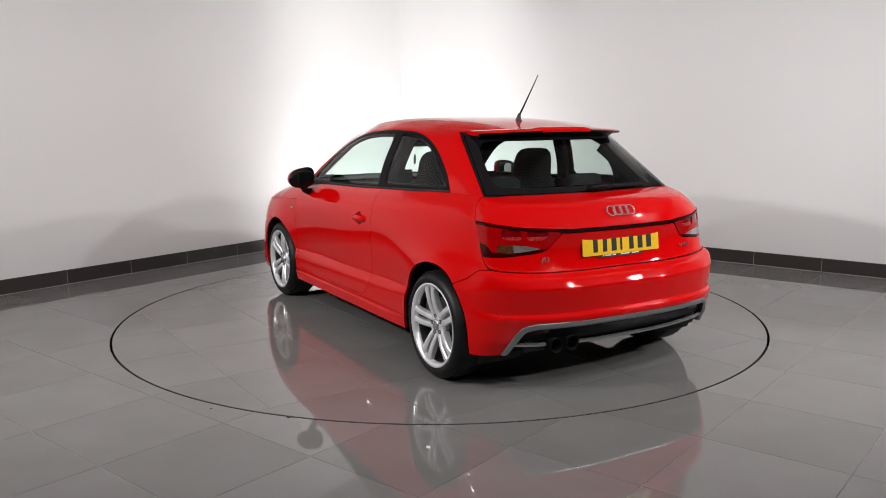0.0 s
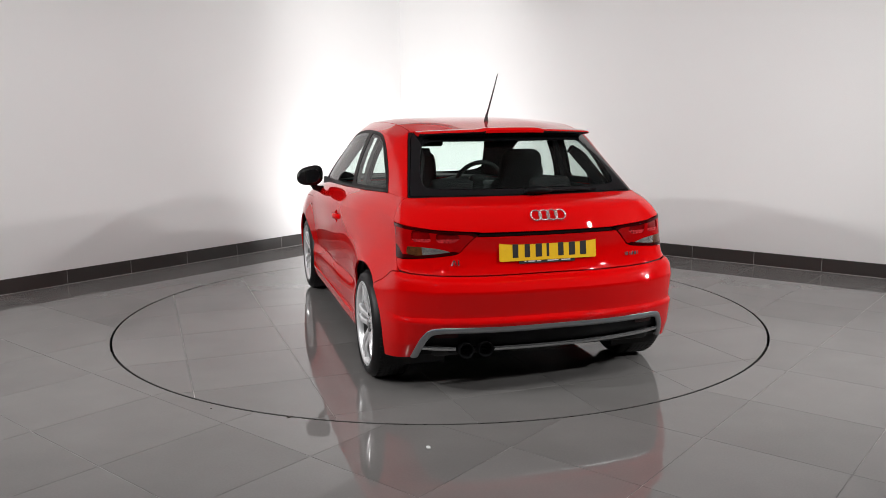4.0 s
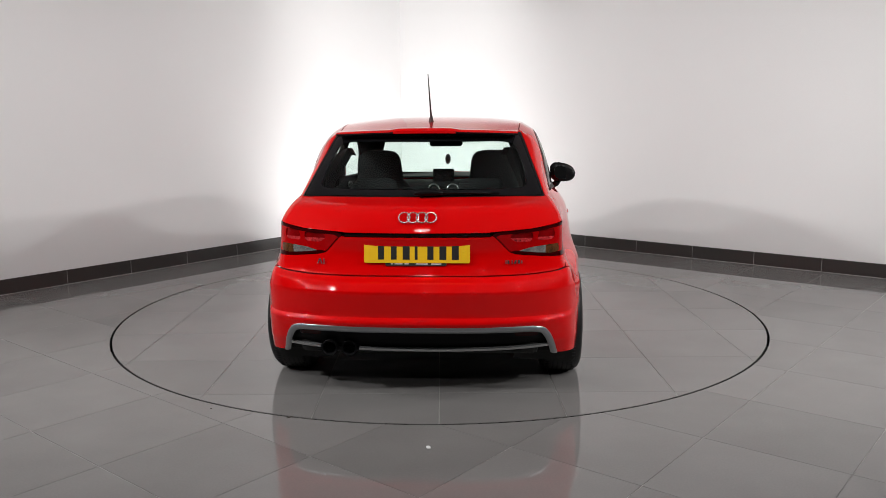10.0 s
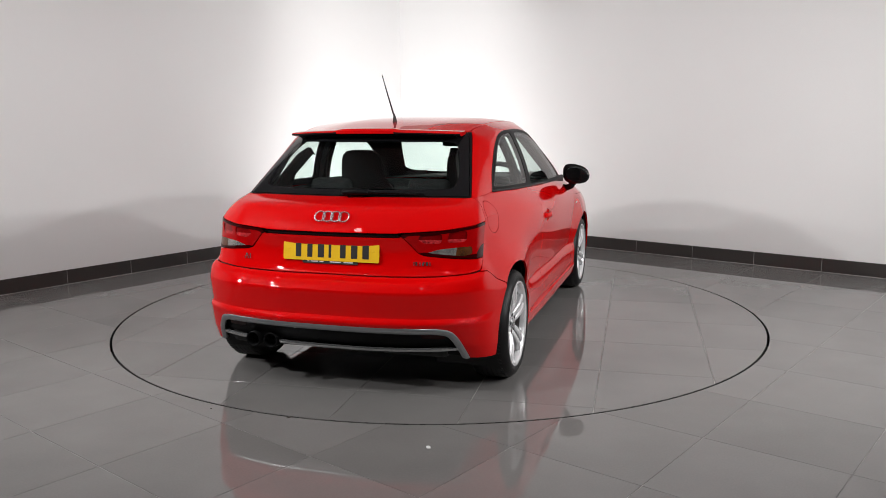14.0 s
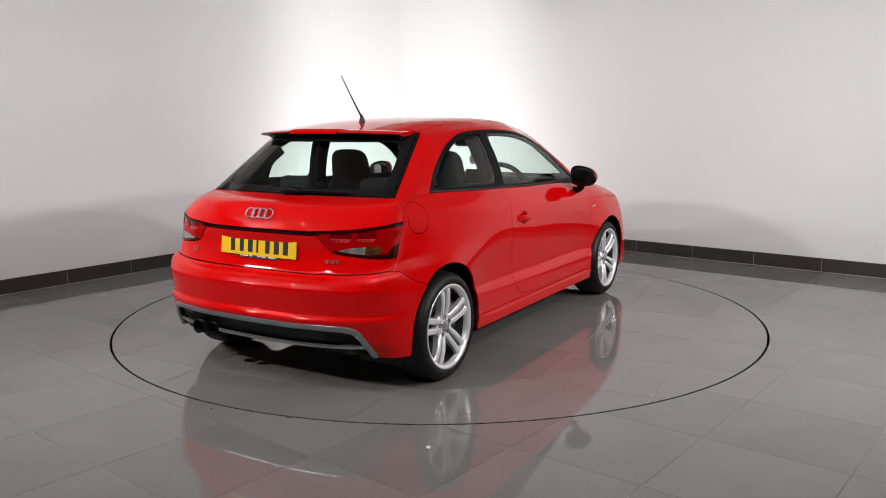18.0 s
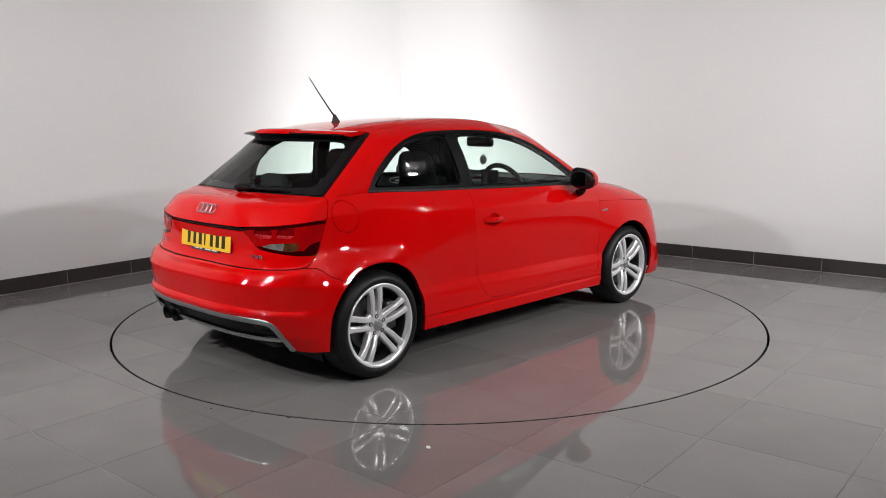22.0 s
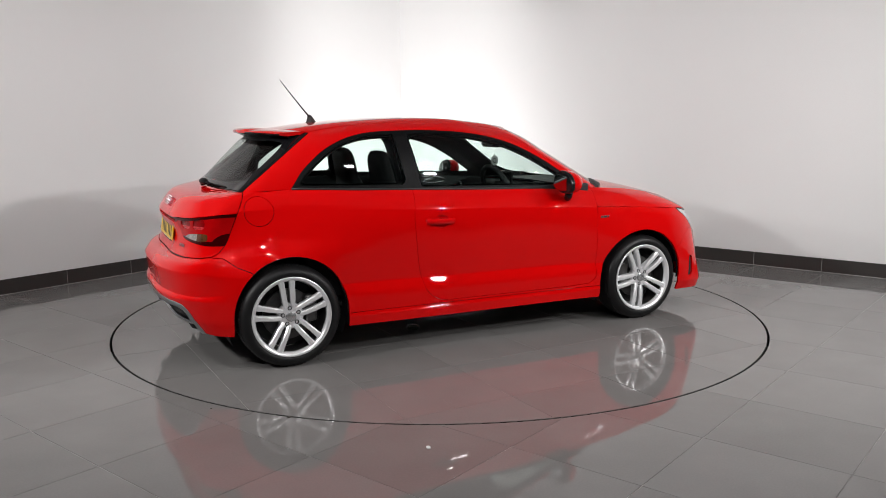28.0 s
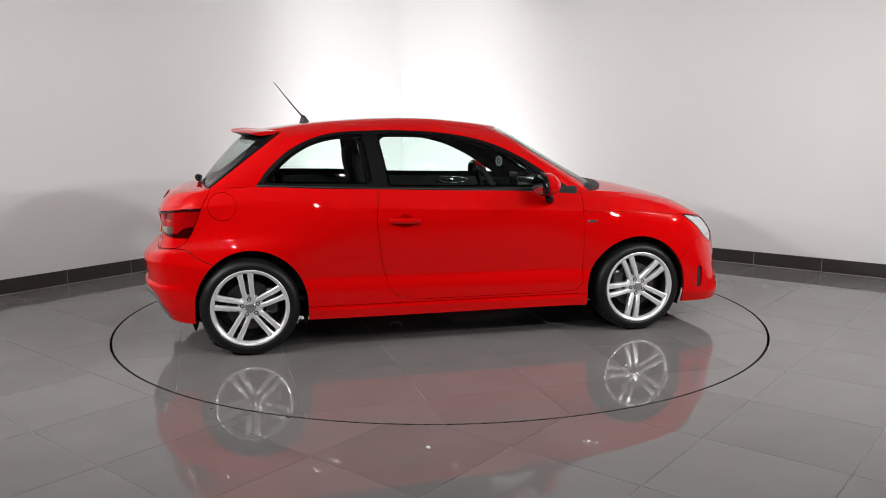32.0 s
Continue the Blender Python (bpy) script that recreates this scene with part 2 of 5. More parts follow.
# surfaces as (places, normals, triangles), cut along smooth lines
def hermite(P, sub, breaks=(), mirror=None):
    """A smooth curve through P (n, ..., 3) along its first axis, sub steps a span, with corners at breaks."""
    P = np.asarray(P, float)
    if mirror is not None:
        flip = np.ones(3)
        flip[mirror] = -1
        P = np.concatenate([P[1:2] * flip, P, P[-2:-1] * flip])
    n = len(P)
    d = np.linalg.norm(np.diff(P, axis=0), axis=-1).reshape(n - 1, -1).mean(1) ** 0.75 + 1e-6
    t = np.concatenate([[0], np.cumsum(d)])
    sl = np.diff(P, axis=0) / d.reshape((-1,) + (1,) * (P.ndim - 1))
    Mi, Mo = np.zeros_like(P), np.zeros_like(P)
    for i in range(n):
        if i in (0, n - 1) or i in breaks:
            Mi[i] = sl[max(i - 1, 0)]
            Mo[i] = sl[min(i, n - 2)]
        else:
            Mi[i] = Mo[i] = (sl[i - 1] * d[i] + sl[i] * d[i - 1]) / (d[i] + d[i - 1])
    lo, hi = (1, n - 2) if mirror is not None else (0, n - 1)
    out = []
    for i in range(lo, hi):
        for k in range(sub):
            u = k / sub
            h = d[i]
            out.append((2 * u**3 - 3 * u**2 + 1) * P[i] + (u**3 - 2 * u**2 + u) * h * Mo[i] + (-2 * u**3 + 3 * u**2) * P[i + 1] + (u**3 - u**2) * h * Mi[i + 1])
    out.append(P[hi])
    return np.array(out)


def grid_surface(G, flip=False):
    """Triangles and normals of a grid of places (a, b, 3)."""
    a, b = G.shape[:2]
    V = G.reshape(-1, 3)
    i = (np.arange(a - 1)[:, None] * b + np.arange(b - 1)[None, :]).ravel()
    F = np.concatenate([np.stack([i, i + b, i + b + 1], 1), np.stack([i, i + b + 1, i + 1], 1)])
    if flip:
        F = F[:, ::-1]
    c = np.cross(V[F[:, 1]] - V[F[:, 0]], V[F[:, 2]] - V[F[:, 0]])
    N = np.zeros_like(V)
    for k in range(3):
        np.add.at(N, F[:, k], c)
    N /= np.linalg.norm(N, axis=1)[:, None] + 1e-12
    keep = np.linalg.norm(c, axis=1) > 1e-9
    return V, N, F[keep]


def compact(V, N, F):
    if len(F) == 0:
        return np.zeros((0, 3)), np.zeros((0, 3)), np.zeros((0, 3), int)
    used = np.unique(F)
    back = np.zeros(len(V), int)
    back[used] = np.arange(len(used))
    return V[used], N[used], back[F]


def split(S, phi):
    """Cuts a surface where the field phi (a function of the places) is 0. Returns what lies inside (phi < 0) and outside."""
    V, N, F = S
    if len(F) == 0:
        return S, S
    p = phi(V)
    p = np.where(np.abs(p) < 1e-5, 1e-5, p)
    s = p[F] > 0
    cnt = s.sum(1)
    ins, outs = [tuple(f) for f in F[cnt == 0]], [tuple(f) for f in F[cnt == 3]]
    Vn, Nn, made = [], [], {}

    def mid(i, j):
        key = (min(i, j), max(i, j))
        if key not in made:
            u = p[i] / (p[i] - p[j])
            made[key] = len(V) + len(Vn)
            Vn.append(V[i] + (V[j] - V[i]) * u)
            n = N[i] + (N[j] - N[i]) * u
            Nn.append(n / (np.linalg.norm(n) + 1e-12))
        return made[key]

    for f, sg, c in zip(F[(cnt > 0) & (cnt < 3)], s[(cnt > 0) & (cnt < 3)], cnt[(cnt > 0) & (cnt < 3)]):
        k = int(np.argmax(sg)) if c == 1 else int(np.argmin(sg))
        a, b, d = int(f[k]), int(f[(k + 1) % 3]), int(f[(k + 2) % 3])
        m, n = mid(a, b), mid(a, d)
        one, two = (outs, ins) if c == 1 else (ins, outs)
        one.append((a, m, n))
        two.extend([(m, b, d), (m, d, n)])
    V2 = np.concatenate([V, np.array(Vn)]) if Vn else V
    N2 = np.concatenate([N, np.array(Nn)]) if Nn else N
    A = compact(V2, N2, np.array(ins, int).reshape(-1, 3))
    B = compact(V2, N2, np.array(outs, int).reshape(-1, 3))
    return A, B


def carve(S, phi, gap=0.0):
    """Like split, with a strip of the gap's half width taken away on both sides of the line."""
    if not gap:
        return split(S, phi)
    a, _ = split(S, lambda v: phi(v) + gap)
    _, b = split(S, lambda v: phi(v) - gap)
    return a, b


def mirrored(S):
    V, N, F = S
    k = np.array([-1, 1, 1])
    return V * k, N * k, F[:, ::-1]


def joined(*parts_):
    V, N, F, n = [], [], [], 0
    for v, m, f in parts_:
        V.append(v), N.append(m), F.append(f + n)
        n += len(v)
    V, N, F = np.concatenate(V), np.concatenate(N), np.concatenate(F)
    key = np.round(V * 2e4).astype(np.int64)
    seam = np.abs(V[:, 0]) < 2e-4
    first, remap = {}, np.arange(len(V))
    for i in np.nonzero(seam)[0]:
        k = tuple(key[i][1:])
        remap[i] = first.setdefault(k, i)
        N[i][0] = 0
    F = remap[F]
    ok = (F[:, 0] != F[:, 1]) & (F[:, 1] != F[:, 2]) & (F[:, 0] != F[:, 2])
    return compact(V, N, F[ok])


def skin(name, S, material, parent, label="", lip=0.012, offset=0.0):
    """Links a cut surface as a panel whose rim turns inwards by the lip."""
    V, N, F = S
    if len(F) == 0:
        return None
    V = V + N * offset
    verts, norms, faces = V, N, F
    if lip:
        e = np.concatenate([F[:, [0, 1]], F[:, [1, 2]], F[:, [2, 0]]])
        es = np.sort(e, 1)
        u, inv, cnt = np.unique(es, axis=0, return_inverse=True, return_counts=True)
        rim = e[cnt[inv.ravel()] == 1]
        n0 = len(V)
        A, B = rim[:, 0], rim[:, 1]
        k = len(rim)
        out = np.cross(V[B] - V[A], (N[A] + N[B]) / 2)
        out /= np.linalg.norm(out, axis=1)[:, None] + 1e-9
        verts = np.concatenate([V, V[A], V[B], V[B] - N[B] * lip, V[A] - N[A] * lip])
        norms = np.concatenate([N, out, out, out, out])
        i = np.arange(k)
        q = np.stack([n0 + i, n0 + 3 * k + i, n0 + 2 * k + i, n0 + k + i], 1)
        faces = [tuple(f) for f in F] + [tuple(f) for f in q]
    return raw(name, verts, faces, material, parent, label, normals=norms)


def sd_poly(pts, rnd=0.0):
    """Signed distance field of a polygon in a plane, its corners rounded; negative inside."""
    P = np.asarray(pts, float)

    def dist(q):
        d = np.full(len(q), 1e9)
        inside = np.zeros(len(q), bool)
        for a, b in zip(P, np.roll(P, -1, 0)):
            e, w = b - a, q - a
            t = np.clip((w @ e) / (e @ e), 0, 1)
            d = np.minimum(d, np.linalg.norm(w - t[:, None] * e, axis=1))
            c = (a[1] > q[:, 1]) != (b[1] > q[:, 1])
            with np.errstate(divide="ignore", invalid="ignore"):
                xs = (b[0] - a[0]) * (q[:, 1] - a[1]) / (b[1] - a[1]) + a[0]
            inside ^= c & (q[:, 0] < xs)
        return np.where(inside, -d, d) - rnd
    return dist


def smooth_line(pts, sub=6):
    return hermite(np.array([(x, y, 0) for x, y in pts], float), sub)[:, :2]


def smooth_ring(pts, sub=5):
    P = np.array([(x, y, 0) for x, y in pts], float)
    P = np.concatenate([P[-2:], P, P[:3]])
    return hermite(P, sub)[2 * sub:-3 * sub + 0 or None, :2][:len(pts) * sub]


def side(field):
    return lambda V: field(V[:, 1:3])


def rear(field):
    return lambda V: field(np.stack([np.abs(V[:, 0]), V[:, 2]], 1))


def soft_max(a, b, k):
    """The larger of two fields, with the corner between them rounded."""
    return 0.5 * (a + b + np.sqrt((a - b) ** 2 + k * k))


# ---------------------------------------------------------------- the room
CORNER = Vector((-0.469, 4.590, 0))
LEFT_DIR = Vector((-math.cos(radians(52.0)), -math.sin(radians(52.0)), 0))
RIGHT_DIR = Vector((math.cos(radians(39.6)), -math.sin(radians(39.6)), 0))
LEFT_END, RIGHT_END = CORNER + LEFT_DIR * 8.5, CORNER + RIGHT_DIR * 8.5
BACK_L, BACK_R = Vector((LEFT_END.x, -8.2, 0)), Vector((RIGHT_END.x, -8.2, 0))
WALL_THICK = 0.15


def wall_between(name, a, b, material, label, outward):
    """A wall slab whose inner face runs from a to b."""
    bm = bmesh.new()
    lo = [Vector(a), Vector(b), Vector(b) + outward * WALL_THICK, Vector(a) + outward * WALL_THICK]
    v0 = [bm.verts.new((p.x, p.y, -0.02)) for p in lo]
    v1 = [bm.verts.new((p.x, p.y, CEIL)) for p in lo]
    for i in range(4):
        j = (i + 1) % 4
        bm.faces.new((v0[i], v0[j], v1[j], v1[i]))
    bm.faces.new(v0), bm.faces.new(v1)
    return tagged(part(name, bm, material), label, "wall", kind="structure")


out_l = Vector((LEFT_DIR.y, -LEFT_DIR.x, 0))
out_l = -out_l if out_l.y < 0 else out_l
out_r = Vector((-RIGHT_DIR.y, RIGHT_DIR.x, 0))
out_r = -out_r if out_r.y < 0 else out_r
wall_between("wall_west", CORNER, LEFT_END, M_WALL, "smooth white painted studio wall above dark skirting tiles", out_l)
wall_between("wall_east", CORNER, RIGHT_END, M_WALL, "smooth white painted studio wall meeting its twin in a corner", out_r)
wall_between("wall_southwest", LEFT_END, BACK_L, M_BACK, "plain dark grey wall closing the studio", Vector((-1, 0, 0)))
wall_between("wall_southeast", RIGHT_END, BACK_R, M_BACK, "plain dark grey wall closing the studio", Vector((1, 0, 0)))
wall_between("wall_south", BACK_L, BACK_R, M_BACK, "plain dark grey wall closing the studio", Vector((0, -1, 0)))

# ceiling slab
bm = bmesh.new()
tri = [CORNER + Vector((0, 0.3, 0)), LEFT_END + Vector((-0.3, 0, 0)), BACK_L + Vector((-0.3, -0.3, 0)), BACK_R + Vector((0.3, -0.3, 0)), RIGHT_END + Vector((0.3, 0, 0))]
c0 = [bm.verts.new((p.x, p.y, CEIL + 0.002)) for p in tri]
c1 = [bm.verts.new((p.x, p.y, CEIL + 0.15)) for p in tri]
for i in range(5):
    bm.faces.new((c0[i], c0[(i + 1) % 5], c1[(i + 1) % 5], c1[i]))
bm.faces.new(c0), bm.faces.new(c1)
tagged(part("ceiling", bm, M_CEIL), "plain grey painted ceiling slab", "ceiling", kind="structure")

# ceiling spotlights
def spotlight(place, aim):
    x, y, z = place
    thing = new("ceiling_spotlight")
    thing.matrix_world = Matrix.Translation((x, y, z))
    tagged(thing, "small round grey ceiling spotlight, lit and tilted", "spotlight", "ceiling spotlights")
    part("base_plate", lathe([(0.055, 0.0), (0.055, -0.018), (0.045, -0.024)], 24, "Z"), M_CEIL, thing, smooth=False)
    part("stem", tube([(0, 0, -0.02), (0, 0, -0.15)], 0.010), M_CEIL, thing)
    q = (Vector(aim) - Vector(place)).to_track_quat("Z", "Y").to_matrix().to_4x4()
    m = Matrix.Translation((0, 0, -0.20)) @ q
    can = lathe([(0.035, -0.07), (0.062, -0.04), (0.074, 0.06), (0.069, 0.06), (0.062, 0.035)], 28, "Z")
    bmesh.ops.transform(can, matrix=m, verts=can.verts)
    part("can", can, M_CEIL, thing, smooth=False)
    face = lathe([(0.0001, 0.058), (0.068, 0.058), (0.068, 0.055), (0.0001, 0.055)], 24, "Z")
    bmesh.ops.transform(face, matrix=m, verts=face.verts)
    part("lamp_face", face, M_LAMPGLOW, thing, "glowing white lamp face")
    return thing


for place, aim, watts, cone, size in SPOTS:
    spotlight(place, aim)

# floor floodlight
flood_lamp = new("floor_floodlight")
tagged(flood_lamp, "low black floodlight on the floor, lit, facing the wall corner", "floodlight")
flood_m = look(FLOOD_AT, FLOOD_AIM)
part("housing", box_bm((0.54, 0.18, 0.07), (0, 0, 0.042), 0.012, 2, None), M_TRIM, flood_lamp).matrix_basis = flood_m
part("lamp_face", box_bm((0.50, 0.14, 0.004), (0, 0, 0.004), 0.001, 1), M_LAMPGLOW, flood_lamp, "glowing white lamp face").matrix_basis = flood_m
for sx in (-0.27, 0.27):
    part("bracket", tube([(FLOOD_AT.x + sx * 1.06, FLOOD_AT.y - 0.02, FLOOD_AT.z), (FLOOD_AT.x + sx * 1.06, FLOOD_AT.y - 0.04, 0.012), (FLOOD_AT.x + sx * 1.06, FLOOD_AT.y - 0.20, 0.012)], 0.012, 8), M_TRIM, flood_lamp)

# skirting: tiles along both seen walls
SKIRT_H, SKIRT_T, STEP = 0.124, 0.012, 0.60


def skirting(name, start, way, inward, length, first):
    ob = raw(name, *strip_box(start, way, inward, length, 0.0105, SKIRT_H - 0.004), M_BEAD, None)
    tagged(ob, "dark grey tile skirting along the white wall", "skirting", kind="structure")
    raw("foot_bead", *strip_box(start, way, inward, length, SKIRT_T + 0.004, 0.004), M_BEAD, ob, "pale sealant line at the foot of the skirting")
    angle = math.atan2(way.y, way.x)
    piece = None
    d = first
    while d + STEP < length:
        if piece is None:
            bm = box_bm((STEP - 0.004, SKIRT_T, SKIRT_H), (STEP / 2, SKIRT_T / 2, SKIRT_H / 2), 0.0015, 1)
            piece = part("skirting_tile", bm, M_SKIRT, ob)
            t = piece
        else:
            t = new("skirting_tile", piece.data)
            t.parent = ob
        side_in = 1 if Vector((-way.y, way.x, 0)).dot(inward) > 0 else -1
        at = start + way * (d if side_in > 0 else d + STEP)
        t.matrix_basis = Matrix.Translation(at) @ Matrix.Rotation(angle + (0 if side_in > 0 else math.pi), 4, "Z")
        d += STEP
    return ob


def strip_box(start, way, inward, length, thick, height):
    p = [start, start + way * length, start + way * length + inward * thick, start + inward * thick]
    v = [(q.x, q.y, 0.0) for q in p] + [(q.x, q.y, height) for q in p]
    return v, [(0, 1, 5, 4), (1, 2, 6, 5), (2, 3, 7, 6), (3, 0, 4, 7), (4, 5, 6, 7), (3, 2, 1, 0)]


skirting("skirting_west", CORNER, LEFT_DIR, -out_l, 8.5, 0.245)
skirting("skirting_east", CORNER, RIGHT_DIR, -out_r, 8.5, 0.26)

# floor: a grout bed with a round opening, tiles on it, and the turning platform in the opening
RING, RING_GAP = 2.229, 0.0075
TILE, JOINT = 0.60, 0.0026
FLOOR_ANG, FLOOR_A, FLOOR_B = 50.4, -0.02, 0.07
PLATE_ANG = 4.0


def bed(name, z, inside):
    """A bed under tiles: a disc, or a sheet round it."""
    bm = bmesh.new()
    n = 160
    rim = [bm.verts.new((math.cos(2 * math.pi * i / n) * inside, math.sin(2 * math.pi * i / n) * inside, z)) for i in range(n)]
    return bm, rim


bm, rim = bed("floor", -0.0018, RING + RING_GAP)
outer = [bm.verts.new((v.co.x * 5.2, v.co.y * 5.2, -0.0018)) for v in rim]
deep = [bm.verts.new((v.co.x, v.co.y, -0.10)) for v in rim]
for i in range(len(rim)):
    j = (i + 1) % len(rim)
    bm.faces.new((rim[i], rim[j], outer[j], outer[i]))
    bm.faces.new((rim[i], rim[j], deep[j], deep[i]))
bm.faces.new(deep)
floor = tagged(part("floor", bm, M_GROUT), "polished grey porcelain tile floor with thin pale joints", "floor", kind="structure")
floor.data.materials.append(M_JOINT)
for p in floor.data.polygons:
    if p.center.z < -0.006:
        p.material_index = 1

bm, rim = bed("turntable", -0.0018, RING - RING_GAP)
low = [bm.verts.new((v.co.x, v.co.y, -0.06)) for v in rim]
for i in range(len(rim)):
    j = (i + 1) % len(rim)
    bm.faces.new((rim[i], rim[j], low[j], low[i]))
bm.faces.new(rim), bm.faces.new(low)
turntable = tagged(part("turntable", bm, M_GROUT), "round turning platform of grey tiles set flush in the floor", "turntable")
turntable.data.materials.append(M_JOINT)
for p in turntable.data.polygons:
    if p.center.z < -0.004:
        p.material_index = 1


def tile_mesh(cx, cy, ang, phi, n=10):
    """One tile, cut by the field phi in world x, y; None if nothing is left."""
    a = (TILE - JOINT) / 2
    u = np.linspace(-a, a, n)
    X, Y = np.meshgrid(u, u, indexing="ij")
    c, s = math.cos(radians(ang)), math.sin(radians(ang))
    G = np.stack([cx + c * X - s * Y, cy + s * X + c * Y, np.zeros_like(X)], -1)
    V, N, F = grid_surface(G)
    return split((V, np.tile([0, 0, 1.0], (len(V), 1)), F), phi)[0]


def lay(parent, ang, oa, ob_, reach, phi, far):
    """Tiles on a turned grid, those on the round line cut to it."""
    c, s = math.cos(radians(ang)), math.sin(radians(ang))
    share = None
    for i in range(-reach, reach):
        for j in range(-reach, reach):
            gx, gy = ob_ + (i + 0.5) * TILE, oa + (j + 0.5) * TILE
            x, y = c * gx - s * gy, s * gx + c * gy
            if not far(x, y):
                continue
            r = math.hypot(x, y)
            if abs(r - RING) < 0.45:
                S = tile_mesh(x, y, ang, phi)
                if len(S[2]):
                    V, N, F = S
                    skin("tile", (V, N, F), M_TILE, parent, lip=0.004)
                continue
            if phi(np.array([[x, y, 0.0]]))[0] > 0:
                continue
            if share is None:
                b = box_bm((TILE - JOINT, TILE - JOINT, 0.008), (0, 0, -0.004), 0.0006, 1)
                t = part("tile", b, M_TILE, parent)
                share = t.data
            else:
                t = new("tile", share)
                t.parent = parent
            t.matrix_basis = Matrix.Translation((x, y, 0)) @ Matrix.Rotation(radians(ang), 4, "Z")


def in_room(x, y):
    p = Vector((x, y, 0)) - CORNER
    return p.dot(out_l) < 0.25 and p.dot(out_r) < 0.25 and y > -4.4 and abs(x) < 5.2


def behind(x, y):
    p = Vector((x, y, 0)) - CORNER
    return p.dot(out_l) < 0.25 and p.dot(out_r) < 0.25 and not in_room(x, y) and y > -8.5 and BACK_L.x - 0.4 < x < BACK_R.x + 0.4


lay(floor, FLOOR_ANG, FLOOR_A, FLOOR_B, 14, lambda V: RING + RING_GAP - np.hypot(V[:, 0], V[:, 1]), in_room)
lay(turntable, PLATE_ANG, 0.0, 0.0, 5, lambda V: np.hypot(V[:, 0], V[:, 1]) - (RING - RING_GAP), lambda x, y: math.hypot(x, y) < RING + 0.45)

# the tiles behind the camera and in the far corners, joined
ta, tc, ts = (TILE - JOINT) / 2, math.cos(radians(FLOOR_ANG)), math.sin(radians(FLOOR_ANG))
far_v, far_f = [], []
for i in range(-24, 24):
    for j in range(-24, 24):
        gx, gy = FLOOR_B + (i + 0.5) * TILE, FLOOR_A + (j + 0.5) * TILE
        if behind(tc * gx - ts * gy, ts * gx + tc * gy):
            n0 = len(far_v)
            for z in (0.0, -0.003):
                for du, dv in ((-ta, -ta), (ta, -ta), (ta, ta), (-ta, ta)):
                    far_v.append((tc * (gx + du) - ts * (gy + dv), ts * (gx + du) + tc * (gy + dv), z))
            far_f += [(n0, n0 + 1, n0 + 2, n0 + 3)] + [(n0 + k, n0 + 4 + k, n0 + 4 + (k + 1) % 4, n0 + (k + 1) % 4) for k in range(4)]
tagged(raw("far_tiles", far_v, far_f, M_TILE, floor), "polished grey floor tiles in the rest of the room", kind="stuff")

# specks of dirt: place, width, length, turn
CRUMBS = [(-0.712, -2.125, 0.010, 0.034, 40), (-1.114, -2.002, 0.006, 0.010, 10)]
# a small steel eye let into the platform, and a white scrap on the floor
eye_m = Matrix.Translation((0.387, -0.384, 0)) @ Matrix.Rotation(radians(66), 4, "Z")
# a dark disc on the tiles stands for the shaded hole
eye_plate = part("eye_hole_disc", lathe([(0.034, 0.0), (0.034, 0.003), (0.030, 0.004), (0.0001, 0.003)], 24, "Z"), M_DARK, turntable, "dark disc drawn as the shaded hole under the steel loop")
eye_plate.matrix_basis = eye_m
part("eye_loop", tube([(-0.038, 0, 0.002), (-0.036, 0, 0.014), (-0.026, 0, 0.026), (0, 0, 0.030), (0.026, 0, 0.026), (0.036, 0, 0.014), (0.038, 0, 0.002)], 0.0066, 8), M_LOOP, eye_plate, "bright steel loop", True)
bm = bmesh.new()
bmesh.ops.create_icosphere(bm, subdivisions=2, radius=0.011)
for v in bm.verts:
    v.co *= 1 + 0.5 * noise.noise(v.co * 90)
    v.co.z = max(v.co.z * 0.55, -0.002)
bmesh.ops.translate(bm, vec=(-0.054, -2.495, 0.002), verts=bm.verts)
tagged(part("paper_scrap", bm, M_WHITE), "tiny crumpled white scrap lying on the tiles", "scrap")

for px_, py_, w_, l_, az_ in CRUMBS:
    bm = bmesh.new()
    bmesh.ops.create_icosphere(bm, subdivisions=2, radius=0.5)
    for v in bm.verts:
        k_ = 1 + 0.6 * noise.noise(v.co * 3.1 + Vector((px_, py_, 0)))
        v.co = Vector((v.co.x * l_ * k_, v.co.y * w_ * k_, max(v.co.z * 0.006 * k_ + 0.002, 0.0)))
    bmesh.ops.transform(bm, matrix=Matrix.Translation((px_, py_, 0)) @ Matrix.Rotation(radians(az_), 4, "Z"), verts=bm.verts)
    tagged(part("floor_crumb", bm, M_CRUMB), "tiny dark crumb of dirt lying on the tiles", "dirt", "crumbs on the floor")


# ---------------------------------------------------------------- the car
# Car space: x to its right, y forwards, z up, origin on the ground midway between the axles.
AXLE, WHEEL_Z, TYRE_R, WHEEL_X = 1.2345, 0.2905, 0.2925, 0.730
CAR_OFF = (0.026, -0.090)

car = new("hatchback_car")
tagged(car, "red three-door hatchback with silver alloy wheels, parked on the turntable", "car")

